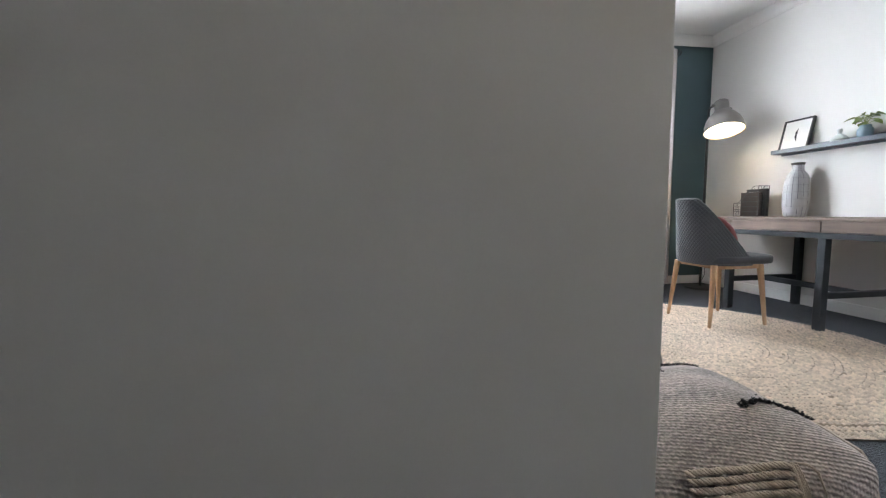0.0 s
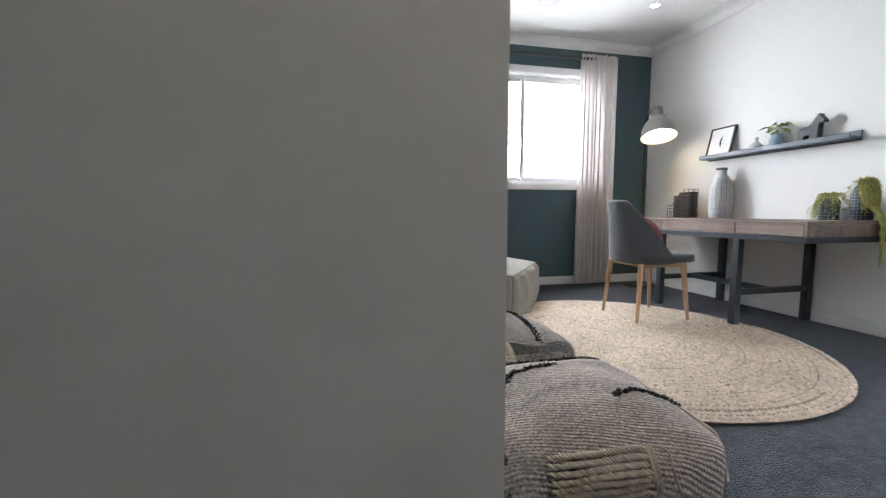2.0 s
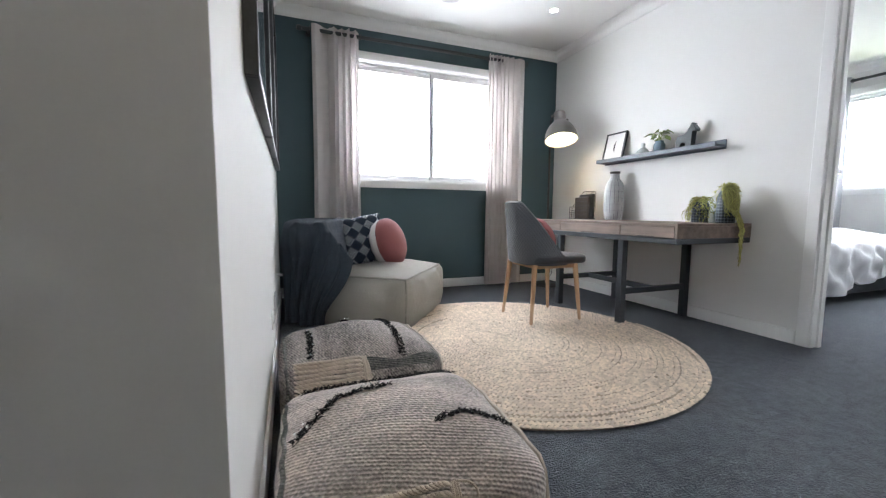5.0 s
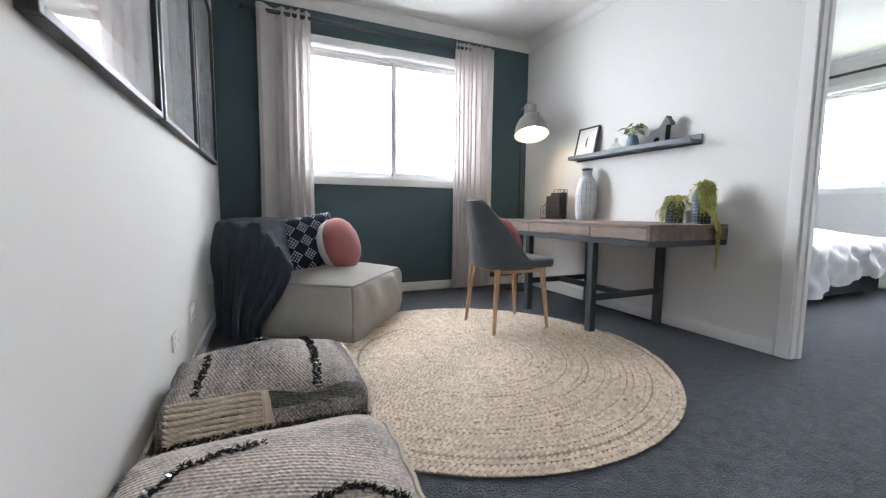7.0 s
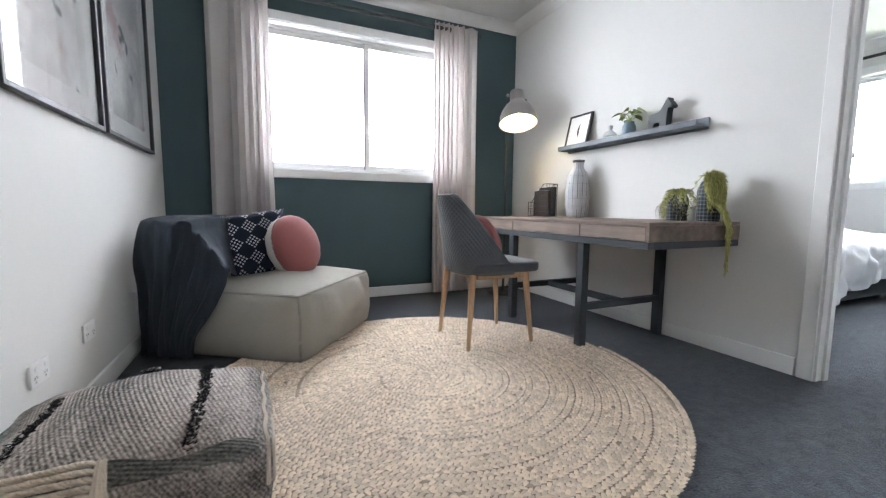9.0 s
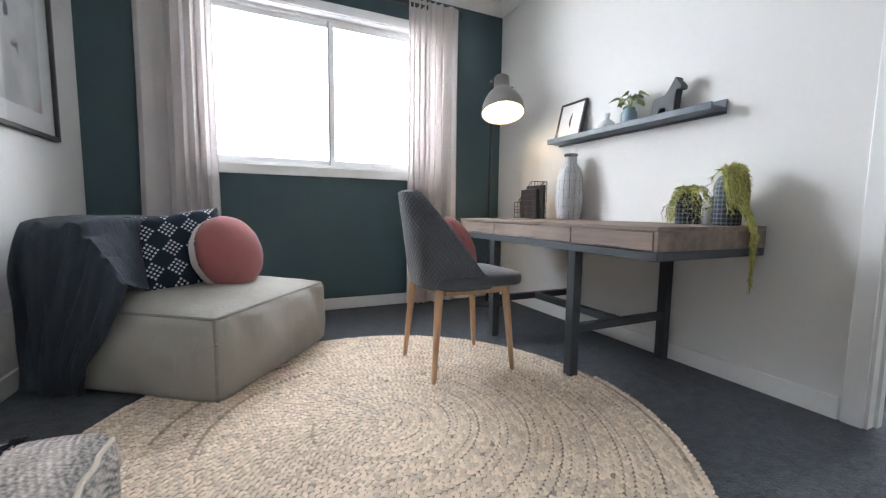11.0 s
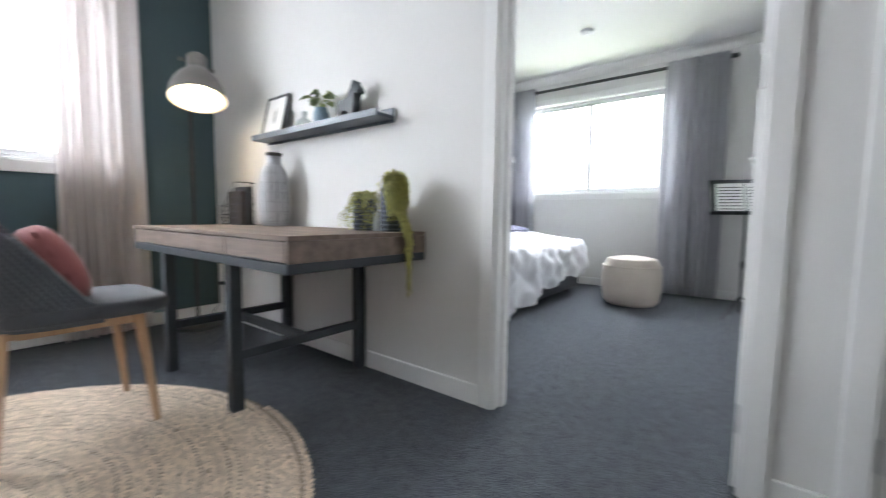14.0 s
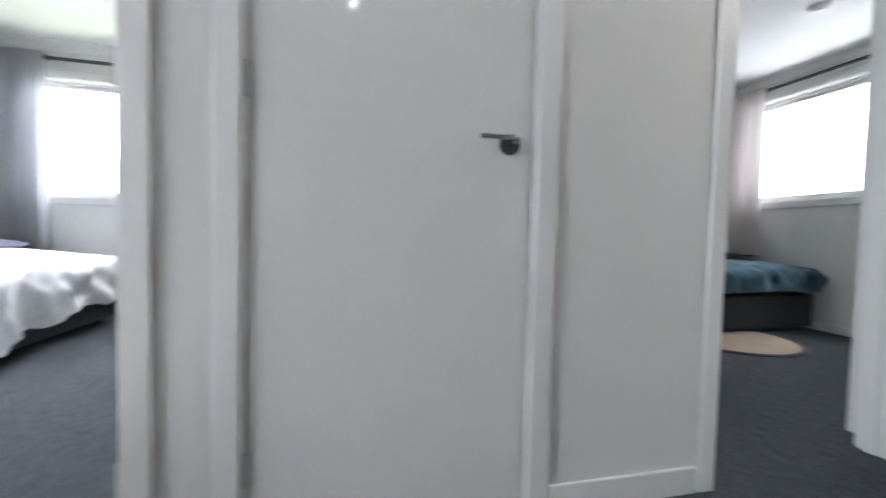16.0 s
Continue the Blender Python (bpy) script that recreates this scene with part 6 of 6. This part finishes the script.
def bed_white():
    root = thing("bed", pose(0, 0, 0), "made double bed with a white quilt and charcoal base", "bed")
    x0, x1, y0, y1 = 5.12, 6.86, 2.12, 4.0
    part("base", boxed(x0, x1, y0, y1, 0.06, 0.33, 0.02), BEDBASE, root, "charcoal cloth base")
    for x in (x0 + 0.1, x1 - 0.1):
        for y in (y0 + 0.1, y1 - 0.1):
            part("foot", rod(B(), (x, y, 0), (x, y, 0.06), 0.03, seg=12), BLACK, root)
    part("mattress", soft_box(B(), x0, x1, y0, y1, 0.33, 0.55, 10, 8.0), DUVET, root)
    part("quilt", drape(B(), x0 + 0.02, x1 - 0.02, y0 + 0.02, y1 - 0.62, 0.57, (0.34, 0.30, 0.46, 0.0), 2.0, 84, 84, puff=0.11, amp=0.045), DUVET, root, "puffy white quilt")
    part("headboard", boxed(x0 - 0.02, x1 + 0.02, 4.005, 4.045, 0.0, 0.95, 0.015), BEDBASE, root, "charcoal headboard")
    return root


bed_white()
for k, x in enumerate((5.55, 6.43)):
    pl = thing("pillow", pose(x, 3.72, 0.65, 0, 0, 90), "plump white cotton pillow at the bed's head", "pillow", group="bed pillows")
    part("cover", soft_box(B(), -0.22, 0.22, -0.36, 0.36, -0.09, 0.10, 10, 3.2, 0.1, 0.015, k), DUVET, pl)
tb = thing("throw_blanket", pose(0, 0, 0), "lilac-grey throw folded across the white bed", "throw blanket")
bm = drape(B(), 4.965, 6.94, 2.16, 2.86, 0.70, (0.42, 0.36, 0.0, 0.0), 7.0, 60, 22, amp=0.018, puff=0.06, low=0.12)
for v in bm.verts:
    # it lies askew across the bed
    v.co.y += 0.33 * (v.co.x - 4.965)
part("cloth", bm, LILAC, tb)

hc = thing("cushion", pose(5.95, 3.46, 0.80, 0, 0, 0), "cream fleece cushion propped on the white pillows", "cushion")
part("cover", soft_box(B(), -0.21, 0.21, -0.06, 0.09, -0.14, 0.17, 10, 3.0, 0.1, 0.02, 5), FLEECE, hc)
hd = thing("cushion", pose(6.35, 3.62, 0.86, 0, 0, 0), "dark navy cushion behind the fleece cushion", "cushion")
part("cover", soft_box(B(), -0.22, 0.22, -0.06, 0.08, -0.18, 0.20, 10, 3.4, 0.1, 0.012, 6), BEDBASE, hd)

pf = thing("pouf", pose(6.56, 1.50, 0), "round cream knitted pouf beside the bed", "pouf", group="")
part("cover", lathe(B(), [(0.0, 0.0), (0.22, 0.0), (0.255, 0.04), (0.272, 0.14), (0.275, 0.26), (0.262, 0.38), (0.225, 0.445), (0.12, 0.468), (0.0, 0.470)], 48), CREAM, pf)
part("seam", tube(B(), [(0.266 * math.cos(a), 0.266 * math.sin(a), 0.375) for a in (2 * math.pi * i / 48 for i in range(49))], 0.006, 6), CREAM, pf)


def music_stand():
    root = thing("music_stand", pose(6.45, 0.63, 0), "black metal music stand with white sheet music", "music stand")
    part("pole", rod(B(), (0, 0, 0.06), (0, 0, 0.92), 0.010, seg=12), BLACK, root)
    part("collar", rod(B(), (0, 0, 0.44), (0, 0, 0.49), 0.017, seg=14), BLACK, root)
    for k in range(3):
        a = radians(120 * k + 20)
        part("leg", tube(B(), [(0, 0, 0.20), (0.10 * math.cos(a), 0.10 * math.sin(a), 0.10), (0.18 * math.cos(a), 0.18 * math.sin(a), 0.008)], 0.007, 8), BLACK, root)
    tray = part("tray", boxed(-0.25, 0.25, -0.006, 0.004, 0.0, 0.34, 0.003), BLACK, root, at=pose(0, 0, 0.88, -28, 0, -78))
    part("lip", boxed(-0.25, 0.25, -0.055, -0.0065, 0.0, 0.008, 0.002), BLACK, tray)
    return root


music_stand()
sm = thing("sheet_music", pose(6.45, 0.63, 0.88, 0, 0, -78) @ pose(0, 0, 0, -28), "open white sheets of printed music on the stand", "sheet music")
for s in (-1, 1):
    pg = part("page", boxed(s * 0.105 - 0.10, s * 0.105 + 0.10, -0.010, -0.0075, 0.012, 0.30), PAPER, sm)
    for k in range(8):
        part("stave", boxed(s * 0.105 - 0.085, s * 0.105 + 0.085, -0.0112, -0.0102, 0.045 + 0.03 * k, 0.053 + 0.03 * k), INK, pg, "row of printed notes")

# ---- blue bedroom ----
bb = thing("bed", pose(0, 0, 0), "made bed with a dark teal quilt and charcoal base", "bed")
bx0, bx1, by0, by1 = 5.62, 7.36, -4.40, -3.10
part("base", boxed(bx0, bx1, by0, by1, 0.04, 0.36, 0.02), BEDBASE, bb, "charcoal cloth base")
part("mattress", soft_box(B(), bx0, bx1, by0, by1, 0.36, 0.58, 10, 8.0), DUVET, bb)
part("quilt", drape(B(), bx0 + 0.02, bx1 - 0.5, by0 + 0.02, by1 - 0.02, 0.61, (0.26, 0.0, 0.10, 0.26), 5.0, puff=0.06, amp=0.03), TEALBED, bb, "dark teal cotton quilt")
part("foot", boxed(bx0 + 0.05, bx1 - 0.05, by0 + 0.05, by1 - 0.05, 0.0, 0.04), BLACK, bb)
pl2 = thing("pillow", pose(7.10, -3.75, 0.72, 0, 0, 0), "plump teal cotton pillow at the bed's head", "pillow", group="bed pillows")
part("cover", soft_box(B(), -0.22, 0.22, -0.5, 0.5, -0.09, 0.11, 10, 3.2, 0.1, 0.015, 3), TEALBED, pl2)
st2 = thing("throw_blanket", pose(0, 0, 0), "striped navy and teal throw across the bed", "throw blanket")
part("cloth", drape(B(), 6.2, 6.55, by0 + 0.03, by1 - 0.03, 0.715, (0.0, 0.0, 0.06, 0.3), 9.0, 14, 50, amp=0.015, puff=0.02, low=0.14), NAVY, st2)
rg = thing("rug", pose(5.50, -3.22, 0), "round tan jute rug with a dark border by the bed", "rug")
part("field", lathe(B(), [(0.0, 0.012), (0.50, 0.012), (0.505, 0.010), (0.505, 0.001)], 64), TANRUG, rg)
part("border", lathe(B(), [(0.504, 0.001), (0.504, 0.011), (0.545, 0.011), (0.552, 0.006), (0.552, 0.0005)], 64), BEDBASE, rg, "dark bound border")
